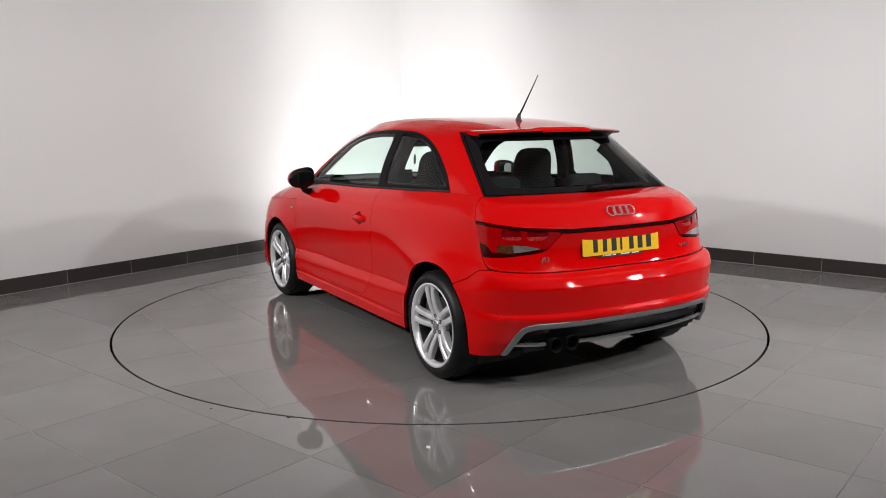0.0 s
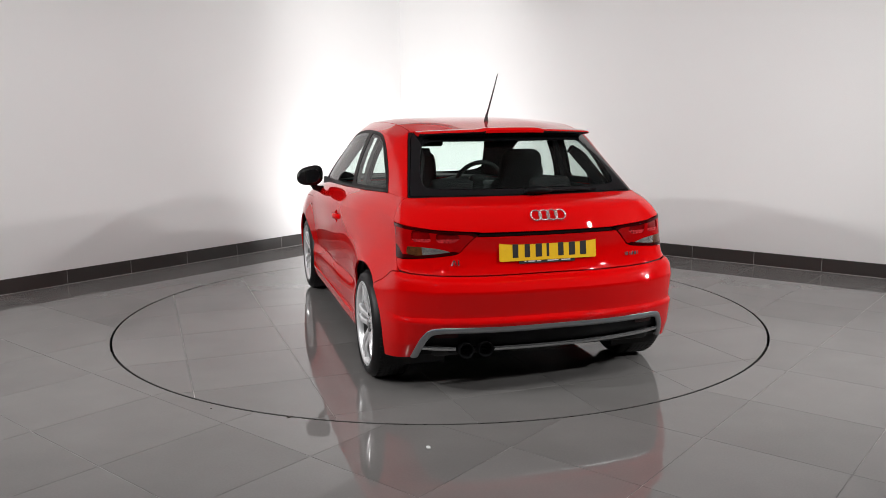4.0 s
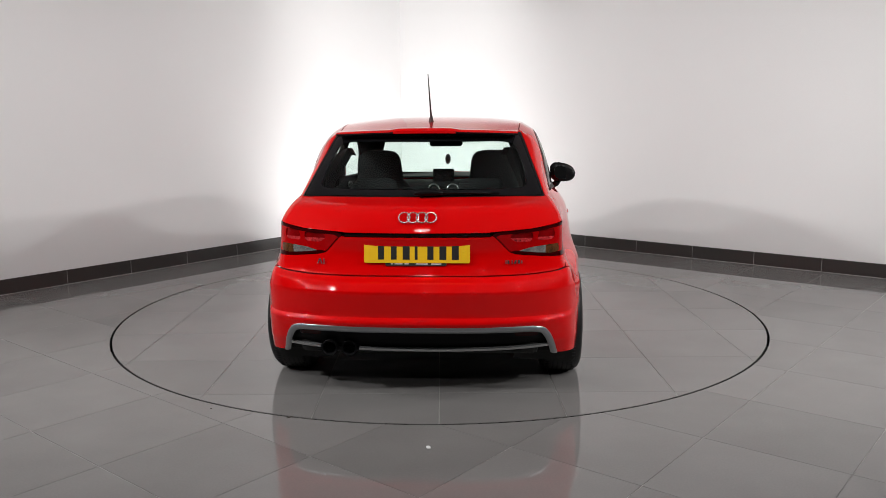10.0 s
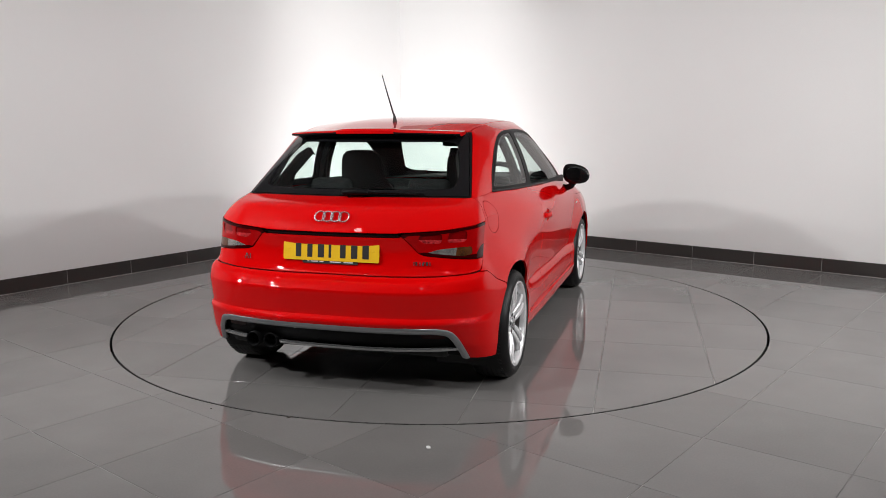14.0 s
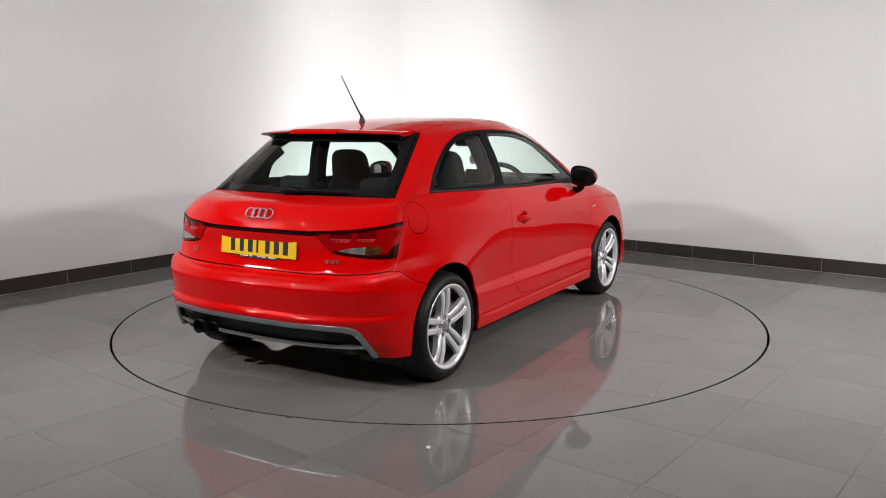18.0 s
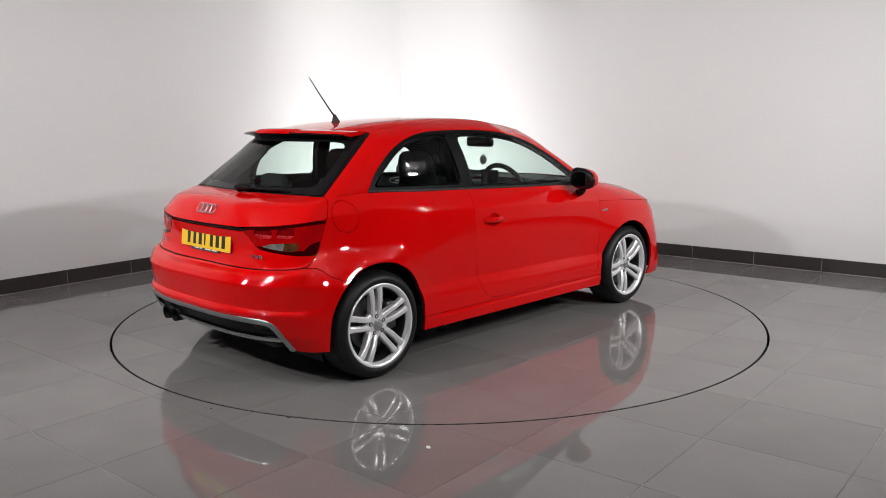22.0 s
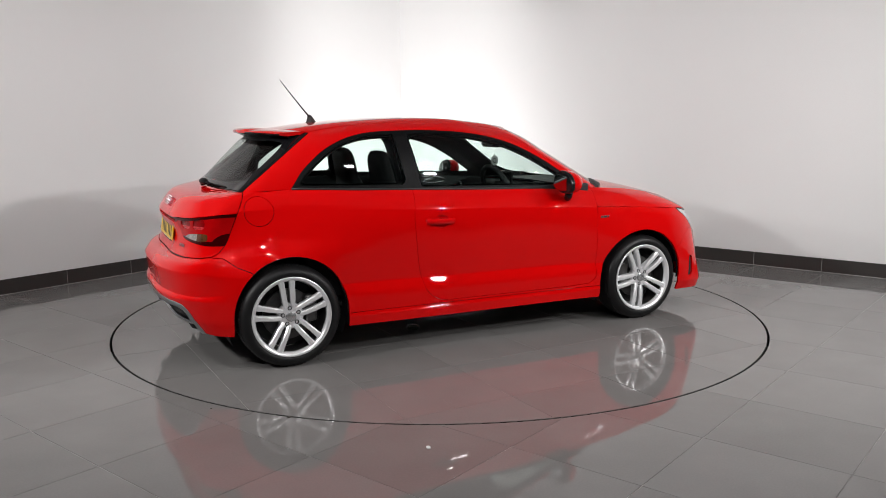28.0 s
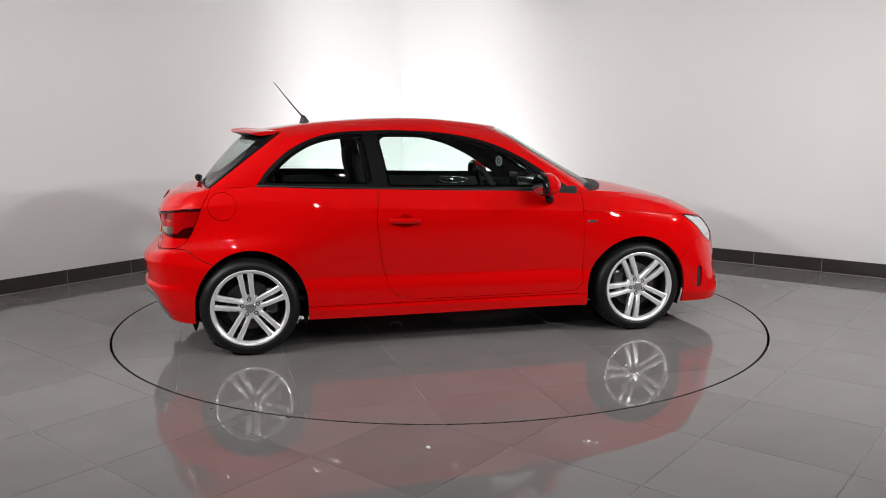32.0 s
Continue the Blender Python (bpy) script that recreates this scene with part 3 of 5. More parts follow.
# sections of the lower body from the middle of the tail round the right side to the middle of the nose,
# each from the sill up to the waist
SECTIONS = [
    [(0, -1.790, .235), (0, -1.830, .300), (0, -1.885, .388), (0, -1.872, .434), (0, -1.892, .560), (0, -1.856, .598), (0, -1.792, .622), (0, -1.765, .720), (0, -1.790, .832), (0, -1.758, .885), (0, -1.700, .945), (0, -1.530, .985)],
    [(.36, -1.778, .235), (.36, -1.818, .300), (.36, -1.869, .388), (.36, -1.856, .434), (.36, -1.876, .560), (.36, -1.842, .600), (.36, -1.784, .626), (.36, -1.755, .722), (.36, -1.775, .836), (.36, -1.742, .888), (.355, -1.685, .946), (.33, -1.507, .985)],
    [(.590, -1.735, .232), (.595, -1.775, .298), (.600, -1.805, .386), (.602, -1.793, .434), (.605, -1.810, .560), (.602, -1.782, .607), (.592, -1.738, .637), (.585, -1.715, .730), (.580, -1.712, .850), (.570, -1.678, .895), (.560, -1.622, .948), (.500, -1.478, .985)],
    [(.730, -1.660, .215), (.742, -1.685, .290), (.745, -1.702, .384), (.741, -1.694, .434), (.746, -1.706, .560), (.740, -1.690, .619), (.716, -1.657, .656), (.706, -1.640, .740), (.705, -1.618, .866), (.694, -1.586, .902), (.672, -1.530, .947), (.640, -1.438, .985)],
    [(.796, -1.540, .205), (.806, -1.540, .280), (.810, -1.535, .360), (.811, -1.530, .450), (.808, -1.525, .540), (.774, -1.510, .630), (.742, -1.500, .700), (.726, -1.490, .780), (.722, -1.470, .886), (.710, -1.450, .912), (.692, -1.395, .951), (.663, -1.290, .989)],
    [(.812, -AXLE, .200), (.836, -AXLE, .280), (.846, -AXLE, .360), (.852, -AXLE, .450), (.853, -AXLE, .540), (.832, -AXLE, .635), (.790, -AXLE, .715), (.766, -AXLE, .800), (.743, -AXLE, .888), (.733, -AXLE, .916), (.713, -1.200, .953), (.682, -1.130, .992)],
    [(.820, -.80, .197), (.826, -.80, .252), (.821, -.80, .286), (.805, -.80, .445), (.8165, -.80, .550), (.823, -.80, .650), (.820, -.80, .745), (.811, -.80, .815), (.799, -.80, .868), (.787, -.80, .896), (.760, -.80, .937), (.718, -.80, .978)],
    [(.820, -.10, .194), (.826, -.10, .250), (.820, -.10, .283), (.801, -.10, .435), (.815, -.10, .540), (.8245, -.10, .635), (.829, -.10, .730), (.828, -.10, .790), (.823, -.10, .840), (.810, -.10, .866), (.780, -.10, .910), (.735, -.10, .953)],
    [(.820, .75, .192), (.826, .75, .244), (.820, .75, .277), (.801, .75, .425), (.815, .75, .525), (.8245, .75, .610), (.829, .75, .700), (.828, .75, .760), (.823, .75, .805), (.809, .75, .830), (.775, .75, .880), (.722, .75, .925)],
    [(.810, AXLE, .180), (.835, AXLE, .250), (.845, AXLE, .300), (.856, AXLE, .400), (.862, AXLE, .500), (.860, AXLE, .600), (.848, AXLE, .680), (.835, AXLE, .735), (.818, AXLE, .775), (.800, AXLE, .800), (.745, 1.22, .850), (.660, 1.20, .893)],
    [(.762, 1.775, .168), (.782, 1.775, .225), (.785, 1.755, .300), (.788, 1.73, .380), (.787, 1.715, .460), (.780, 1.70, .540), (.770, 1.69, .610), (.755, 1.675, .680), (.730, 1.65, .745), (.710, 1.63, .765), (.660, 1.60, .795), (.570, 1.58, .825)],
    [(.47, 1.965, .165), (.48, 1.985, .215), (.475, 1.975, .290), (.465, 1.970, .370), (.46, 1.966, .450), (.46, 1.960, .530), (.46, 1.94, .600), (.45, 1.90, .660), (.44, 1.85, .710), (.42, 1.83, .725), (.38, 1.80, .745), (.30, 1.76, .770)],
    [(0, 1.98, .165), (0, 2.00, .215), (0, 2.01, .290), (0, 2.01, .370), (0, 2.01, .450), (0, 2.0, .530), (0, 1.985, .600), (0, 1.95, .660), (0, 1.905, .715), (0, 1.885, .735), (0, 1.85, .755), (0, 1.80, .780)],
]
# sections of the glasshouse, from the waist up to the rim of the roof
def roof_rim(x, xr, yr, zr, yc, zc):
    k = (x / xr) ** 2
    return (x, yc + (yr - yc) * k, zc + (zr - zc) * k)


REAR_RIM, FRONT_RIM = (.515, -1.020, 1.307, -1.170, 1.323), (.500, .330, 1.300, .440, 1.338)
UPPER = [
    [(0, -1.530, .985), (0, -1.455, 1.080), (0, -1.360, 1.185), (0, -1.255, 1.283), roof_rim(0, *REAR_RIM)],
    [(.33, -1.507, .985), (.317, -1.425, 1.080), (.302, -1.322, 1.185), (.286, -1.215, 1.279), roof_rim(.275, *REAR_RIM)],
    [(.50, -1.478, .985), (.482, -1.377, 1.080), (.456, -1.263, 1.182), (.432, -1.148, 1.276), roof_rim(.415, *REAR_RIM)],
    [(.640, -1.438, .985), (.604, -1.308, 1.085), (.568, -1.176, 1.185), (.537, -1.064, 1.270), roof_rim(.515, *REAR_RIM)],
    [(.682, -1.130, .992), (.660, -1.085, 1.090), (.628, -1.030, 1.190), (.578, -.985, 1.278), (.522, -.965, 1.318)],
    [(.718, -.800, .978), (.692, -.785, 1.095), (.650, -.765, 1.215), (.596, -.745, 1.310), (.535, -.735, 1.348)],
    [(.735, -.100, .953), (.705, -.110, 1.085), (.660, -.115, 1.210), (.606, -.120, 1.312), (.545, -.120, 1.358)],
    [(.722, .750, .925), (.690, .620, 1.030), (.640, .440, 1.150), (.585, .220, 1.268), (.530, .120, 1.328)],
    [(.700, .900, .918), (.665, .740, 1.030), (.610, .560, 1.145), (.550, .400, 1.250), roof_rim(.50, *FRONT_RIM)],
    [(.550, 1.030, .925), (.530, .815, 1.050), (.500, .622, 1.165), (.460, .460, 1.266), roof_rim(.42, *FRONT_RIM)],
    [(.280, 1.105, .930), (.270, .868, 1.068), (.260, .665, 1.190), (.240, .500, 1.288), roof_rim(.22, *FRONT_RIM)],
    [(0, 1.125, .935), (0, .888, 1.073), (0, .680, 1.195), (0, .512, 1.295), roof_rim(0, *FRONT_RIM)],
]
CROWN = [(-1.170, 1.323), (-.82, 1.369), (-.50, 1.391), (-.20, 1.395), (.05, 1.384), (.27, 1.362), (.44, 1.338)]
HOOD = [(.80, .935), (1.13, .945), (1.25, .935), (1.45, .893), (1.63, .843), (1.80, .780)]

# a further rail in the flare above the sill and in the crest over the diffuser
FLARE = {6: (.8215, -.80, .383), 7: (.8205, -.10, .374), 8: (.8205, .75, .364)}
FLARE.update({0: (0, -1.889, .414), 1: (.36, -1.873, .414), 2: (.603, -1.809, .414), 3: (.746, -1.705, .414)})
SECTIONS = [s[:3] + [FLARE.get(i, tuple(0.5 * a + 0.5 * b for a, b in zip(s[2], s[3])))] + s[3:] for i, s in enumerate(SECTIONS)]
L = hermite(np.array(SECTIONS), 14, mirror=0)
LOWER_SURF = grid_surface(np.swapaxes(hermite(np.swapaxes(L, 0, 1), 7, breaks=(1, 4, 5, 9)), 0, 1))
U = hermite(np.array(UPPER), 14, mirror=0)
UPPER_SURF = grid_surface(np.swapaxes(hermite(np.swapaxes(U, 0, 1), 9), 0, 1))


def across(rim_pts, crown, n=22):
    """A sheet of arcs from rim points on the right to the middle line under a crown given as (y, z)."""
    c = hermite(np.array([(0, y, z) for y, z in crown], float), 12)
    rows = []
    for x, y, z in rim_pts:
        yc = y
        zc = float(np.interp(yc, c[:, 1], c[:, 2]))
        u = np.linspace(0, 1, n)
        rows.append(np.stack([x * u, np.full(n, y), zc + (z - zc) * u**2.2], 1))
    return np.array(rows)


rim_side = U[3 * 14:8 * 14 + 1, -1]
roof_rows = []
cc = hermite(np.array([(0, y, z) for y, z in CROWN], float), 14)
ys = rim_side[:, 1]
for x, y, z in rim_side:
    k = (y - ys[0]) / (ys[-1] - ys[0])
    yc = REAR_RIM[3] + (FRONT_RIM[3] - REAR_RIM[3]) * k
    zc = float(np.interp(yc, cc[:, 1], cc[:, 2]))
    u = np.linspace(0, 1, 24)
    roof_rows.append(np.stack([x * u, yc + (y - yc) * u**2, zc + (z - zc) * (0.6 * u**2 + 0.4 * u**6)], 1))
ROOF_SURF = grid_surface(np.array(roof_rows), flip=True)
top_rail = L[int(8.2 * 14):, -1]
HOOD_SURF = grid_surface(across(top_rail, HOOD), flip=True)


def facing(S, outward):
    """Turns a surface so that its normals point outwards."""
    V, N, F = S
    if np.mean(np.sum(N * outward(V), 1)) < 0:
        return V, -N, F[:, ::-1]
    return S


LOWER_SURF = facing(LOWER_SURF, lambda V: V * [1, 0.5, 0])
UPPER_SURF = facing(UPPER_SURF, lambda V: V * [1, 0.5, 0] + [0, 0, 0.3])
ROOF_SURF = facing(ROOF_SURF, lambda V: np.tile([0, 0, 1.0], (len(V), 1)))
HOOD_SURF = facing(HOOD_SURF, lambda V: np.tile([0, 0, 1.0], (len(V), 1)))

# one shading over the line where the side of the roof meets the roof sheet
def ease_rim():
    VU, NU, FU = UPPER_SURF
    VR, NR, FR = ROOF_SURF
    b, lo = U_RAILS, 3 * 14
    for i in range(len(rim_side)):
        top = (lo + i) * b + b - 1
        mean = NU[top] + NR[i * 24 + 23]
        mean = mean / np.linalg.norm(mean)
        fade = min(1.0, i / 10)
        for k in range(14):
            w = fade * max(0.0, 1 - k / 14)
            n = NU[top - k] * (1 - w) + mean * w
            NU[top - k] = n / np.linalg.norm(n)
        for k in range(12):
            w = fade * max(0.0, 1 - k / 12)
            n = NR[i * 24 + 23 - k] * (1 - w) + mean * w
            NR[i * 24 + 23 - k] = n / np.linalg.norm(n)


def ease_front():
    """The same over the front edge of the roof."""
    VU, NU, FU = UPPER_SURF
    VR, NR, FR = ROOF_SURF
    b, rows = U_RAILS, len(rim_side)
    tops = np.arange(8 * 14, 11 * 14 + 1) * b + b - 1
    xs, order = VU[tops, 0], np.argsort(VU[tops, 0])
    last = np.arange(24) + (rows - 1) * 24
    n_up = np.stack([np.interp(VR[last, 0], xs[order], NU[tops[order], c]) for c in range(3)], 1)
    mean = n_up + NR[last]
    mean /= np.linalg.norm(mean, axis=1)[:, None]
    for k in range(9):
        w = 1 - k / 9
        at = last - 24 * k
        n = NR[at] * (1 - w) + mean * w
        NR[at] = n / np.linalg.norm(n, axis=1)[:, None]
    m_up = np.stack([np.interp(xs, VR[last, 0], mean[:, c]) for c in range(3)], 1)
    for k in range(10):
        w = 1 - k / 10
        n = NU[tops - k] * (1 - w) + m_up * w
        NU[tops - k] = n / np.linalg.norm(n, axis=1)[:, None]


U_RAILS = 9 * 4 + 1
ease_rim()
ease_front()

GAP = 0.0014


def pair(name, S, material, label="", lip=0.012, offset=0.0, parents=(None, None)):
    """The same panel on the right and on the left."""
    a = skin(name, S, material, parents[0] or car, label, lip, offset)
    b = skin(name, mirrored(S), material, parents[1] or car, label, lip, offset)
    return a, b


def whole(name, S, material, label="", lip=0.012, offset=0.0, parent=None):
    """A panel that runs across the middle."""
    return skin(name, joined(S, mirrored(S)), material, parent or car, label, lip, offset)


# wheel arches
def arch(yc, r, top):
    return side(lambda q: np.where(q[:, 1] < WHEEL_Z, np.abs(q[:, 0] - yc) - r, (np.hypot((q[:, 0] - yc) / r, (q[:, 1] - WHEEL_Z) / top) - 1) * r))


_, shell = split(LOWER_SURF, arch(-1.222, 0.328, 0.342))
_, shell = split(shell, arch(1.215, 0.336, 0.338))
FULL_SHELL = shell

# ---- body panels, cut from the shell
def grid_normals(V, F, like):
    """A surface with normals made anew from its triangles, on the side of the given ones."""
    c = np.cross(V[F[:, 1]] - V[F[:, 0]], V[F[:, 2]] - V[F[:, 0]])
    N = np.zeros_like(V)
    for k in range(3):
        np.add.at(N, F[:, k], c)
    N /= np.linalg.norm(N, axis=1)[:, None] + 1e-12
    N *= np.sign(np.sum(N * like, 1))[:, None]
    return V, N, F


DOOR = np.concatenate([smooth_line([(-.440, 1.10), (-.452, .94), (-.472, .82), (-.462, .66), (-.430, .46), (-.385, .345), (-.300, .292), (-.200, .287)]), [(.60, .283), (.80, .290), (.846, .330), (.850, .50), (.842, .79), (.860, .93), (.90, 1.10)]])
f_door = side(sd_poly(DOOR))
f_skirt = lambda V: np.maximum(V[:, 2] - (0.2705 - 0.004 * V[:, 1]), np.abs(V[:, 1] - 0.0) - 0.90)
TAIL_EDGE = [(-1.435, 1.00), (-1.447, .965), (-1.468, .92), (-1.492, .87), (-1.522, .80), (-1.555, .725), (-1.590, .680), (-1.625, .655), (-1.68, .644)]
f_tail = side(sd_poly(np.concatenate([smooth_line(TAIL_EDGE), [(-1.72, .615), (-2.2, .580), (-2.2, 1.05), (-1.435, 1.05)]])))
f_bump = side(sd_poly([(-2.2, .612), (-1.80, .622), (-1.735, .634), (-1.66, .646), (-1.64, .646), (-1.585, .640), (-1.52, .590), (-1.44, .555), (-1.44, .10), (-2.2, .10)]))
f_front = side(sd_poly([(2.2, .60), (1.66, .60), (1.60, .565), (1.54, .50), (1.44, .40), (1.44, .05), (2.2, .05)]))
f_hoodside = lambda V: np.where(V[:, 1] > 0.3, np.interp(V[:, 1], [.80, .842, 1.05, 1.2345, 1.45, 1.60, 1.75, 2.1], [.803, .801, .790, .778, .760, .745, .715, .655]) - V[:, 2], 1.0)
f_head = side(sd_poly(smooth_ring([(1.545, .750), (1.70, .728), (1.80, .700), (1.872, .640), (1.885, .575), (1.83, .545), (1.765, .575), (1.64, .685)])))

skirt, rest = carve(FULL_SHELL, f_skirt, 0.0015)
pair("side_skirt", skirt, M_RED, "red side skirt along the sill")
bump, rest = carve(rest, f_bump, 0.0024)
front, rest = carve(rest, f_front, GAP)
tail, rest = carve(rest, f_tail, 0.0020)
head1, rest = carve(rest, lambda V: np.maximum(f_head(V), 1.50 - V[:, 1]), GAP)
head2, front = carve(front, lambda V: np.maximum(f_head(V), 1.50 - V[:, 1]), GAP)
door, rest = carve(rest, lambda V: np.maximum(f_door(V), V[:, 1] - 1.0), GAP)
hood_flank, rest = carve(rest, lambda V: np.maximum(f_hoodside(V), 0.846 - V[:, 1]), GAP)
quarter, wing = split(rest, lambda V: V[:, 1] - 0.0)

# front wing with its vents, nose, bonnet
wing_r, wing_l = pair("front_wing", wing, M_RED)
f_vent = side(sd_poly([(1.655, .265), (1.69, .262), (1.695, .395), (1.66, .41)], 0.004))
vent, front = carve(front, f_vent, 0.0)
f_intake = rear(sd_poly([(.50, .315), (.665, .320), (.655, .440), (.52, .430)], 0.012))
intake, front = split(front, lambda V: np.maximum(f_intake(V), 1.78 - V[:, 1]))
pair("bumper_intake", intake, M_TRIM, "black air intake in the front bumper", 0.01, -0.014)
whole("front_bumper", front, M_RED, "red front bumper with black side vents")
pair("bumper_vent", vent, M_TRIM, "black slotted vent", offset=-0.012)
head_all = joined(head1, head2)
head_in, head_rim = split(head_all, lambda V: f_head(V) + 0.005)
heads = pair("headlamp", head_in, M_HEADLAMP, "clear headlamp with silver inside", 0.004, -0.004)
pair("headlamp_rim", head_rim, M_BLACK, "dark rim of the headlamp", 0.01, 0.0, heads)
f_cowl = lambda V: (V[:, 1] - (1.205 - 0.55 * V[:, 0] ** 2))
cowl, hood = carve(HOOD_SURF, f_cowl, 0.0)
flank_c, hood_flank = split(hood_flank, f_cowl)
whole("bonnet", joined(hood, hood_flank), M_RED)
wing_top = flank_c
pair("wing_top", wing_top, M_RED, "red upper wing below the windscreen pillar")
whole("cowl_panel", cowl, M_TRIM, "black cowl panel below the windscreen", offset=-0.004)

# doors and quarter panels
f_bowl = side(lambda q: (np.hypot((q[:, 0] + .303) / .056, (q[:, 1] - .773) / .042) - 1) * .045)
bowl, door = split(door, f_bowl)
door_r, door_l = pair("door", door, M_RED, "red front door", 0.006)
bv, bn, bf = bowl
dip = np.clip(-f_bowl(bv) / .045, 0, 1)
bv = bv - bn * (0.024 * np.sqrt(dip))[:, None]
pair("handle_bowl", grid_normals(bv, bf, bn), M_RED, "hollow behind the door handle", 0, 0, (door_r, door_l))
f_flap = side(lambda q: np.hypot(q[:, 0] + 1.372, q[:, 1] - 0.882) - 0.081)
flap, quarter_r = carve(quarter, f_flap, 0.0016)
qr = skin("quarter_panel", quarter_r, M_RED, car, "red rear quarter panel with a round fuel flap")
ql = skin("quarter_panel", mirrored(quarter), M_RED, car, "red rear quarter panel")
skin("fuel_flap", flap, M_RED, qr, "round red fuel filler flap", 0.01)

# tailgate with its lamps
LAMP = [(.80, .905), (.745, .878), (.69, .8655), (.58, .8495), (.36, .8355), (.345, .828), (.385, .812), (.420, .775), (.452, .738), (.485, .727), (.60, .716), (.80, .700)]
f_lamp = rear(sd_poly(LAMP))
lamp, tailgate = carve(tail, f_lamp, 0.0024)
f_slot = rear(sd_poly([(-.1, .8325), (.36, .836), (.40, .829), (.36, .808), (-.1, .805)]))
slot, tailgate = split(tailgate, f_slot)
whole("tailgate", tailgate, M_RED, "red tailgate with a raised lip above the plate")
# coloured black for the shade that the lip throws on red metal
whole("shaded_recess", slot, M_BLACK, "recess under the tailgate lip, its shade put in as black", offset=-0.016)
f_wedge = rear(sd_poly([(.490, .746), (.560, .757), (.655, .765), (.692, .766), (.694, .734), (.66, .728), (.58, .735)], 0.003))
f_inner = rear(sd_poly([(.466, .812), (.488, .797), (.553, .799), (.556, .822), (.474, .818)], 0.012))
f_outer = rear(sd_poly([(.602, .803), (.661, .805), (.663, .831), (.607, .827)], 0.013))
brow, lens = split(lamp, lambda V: np.maximum(-f_lamp(V) - 0.015, 0.812 - V[:, 2]))
flank, lens = split(lens, lambda V: 0.730 + 0.25 * (V[:, 2] - 0.80) - np.abs(V[:, 0]))
wedge, lens = split(lens, f_wedge)
blk1, lens = split(lens, f_inner)
blk2, lens = split(lens, f_outer)
amber, wedge = split(wedge, lambda V: 0.630 + 0.1 * (V[:, 2] - 0.75) - np.abs(V[:, 0]))
low_lens, lens = split(lens, rear(sd_poly([(.40, .70), (.470, .7445), (.56, .740), (.66, .729), (.80, .732), (.80, .66), (.40, .66)])))
lamps = pair("tail_lamp", lens, M_LAMPRED, "wide red tail lamp with a clear indicator wedge", 0.02, 0.002)
for blk_ in (0, 1):
    strip_, keep_ = split((blk1, blk2)[blk_], lambda V: V[:, 2] - (0.8045 if blk_ == 0 else 0.8065))
    blk1, blk2 = (keep_, blk2) if blk_ == 0 else (blk1, keep_)
    pair("led_strip", strip_, M_LED, "row of pale pink lamp beads", 0.004, -0.001, lamps)
pair("lamp_block", blk1, M_LAMPBLOCK, "dark red lamp block", 0.004, -0.003, lamps)
pair("lamp_block", blk2, M_LAMPBLOCK, "dark red lamp block", 0.004, -0.003, lamps)
pair("lamp_brow", brow, M_LAMPDEEP, "dark upper edge of the lamp", 0.01, 0.002, lamps)
pair("lamp_flank", flank, M_LAMPDEEP, "dark outer flank of the lamp", 0.01, 0.002, lamps)
pair("lamp_foot", low_lens, M_LAMPDEEP, "dark lower edge of the lamp", 0.01, 0.002, lamps)
pair("indicator", wedge, M_LAMPCLEAR, "clear silvery indicator wedge", 0.004, 0.003, lamps)
pair("bulb_chamber", amber, M_AMBER, "amber indicator behind clear glass", 0.004, 0.003, lamps)

# rear bumper: silver frame, black insert
DIFF = np.concatenate([[(-.1, .386), (.50, .388)], smooth_line([(.50, .388), (.575, .386), (.625, .372), (.655, .335), (.700, .205)])[1:], [(.70, .05), (-.1, .05)]])
f_diff = rear(sd_poly(DIFF))
diff, bump = split(bump, lambda V: np.maximum(f_diff(V), V[:, 1] + 1.60))
whole("rear_bumper", bump, M_RED, "red rear bumper")
inner_d, band = split(diff, lambda V: f_diff(V) + 0.031)
across_band = np.clip((-f_diff(band[0]) - 0.0155) / 0.0155, -1, 1)
band = grid_normals(band[0] + band[1] * (0.010 * np.sqrt(1 - across_band**2))[:, None], band[2], band[1])
whole("diffuser_frame", band, M_SATIN, "satin silver frame round the diffuser", 0.03, 0.001)
upper_d, lower_d = split(inner_d, lambda V: 0.258 + 0.05 * V[:, 0] ** 2 - V[:, 2])
f_refl = rear(sd_poly([(.485, .322), (.600, .322), (.590, .352), (.490, .352)], 0.003))
refl, upper_d = split(upper_d, f_refl)
whole("diffuser_insert", upper_d, M_FRAME, "black plastic diffuser insert between silver bars", 0.03, -0.022)
pair("rear_reflector", refl, M_LAMPDEEP, "dark red rear reflector", 0.006, -0.019)
lipbar, lower_d = split(lower_d, lambda V: 0.2455 + 0.05 * V[:, 0] ** 2 - V[:, 2])
_, left_bar = split(mirrored(lipbar), lambda V: np.abs(V[:, 0] + 0.39) - 0.098)
skin("diffuser_bar", joined(lipbar, left_bar), M_SILVER, car, "thin silver bar across the diffuser", 0.012, 0.002)
whole("diffuser_skirt", lower_d, M_FRAME, "black lower edge of the bumper", 0.03, -0.012)

# inner shell behind the gaps, floor pan, wheel housings
def shrink(S, d):
    V, N, F = S
    return V - N * d, N, F


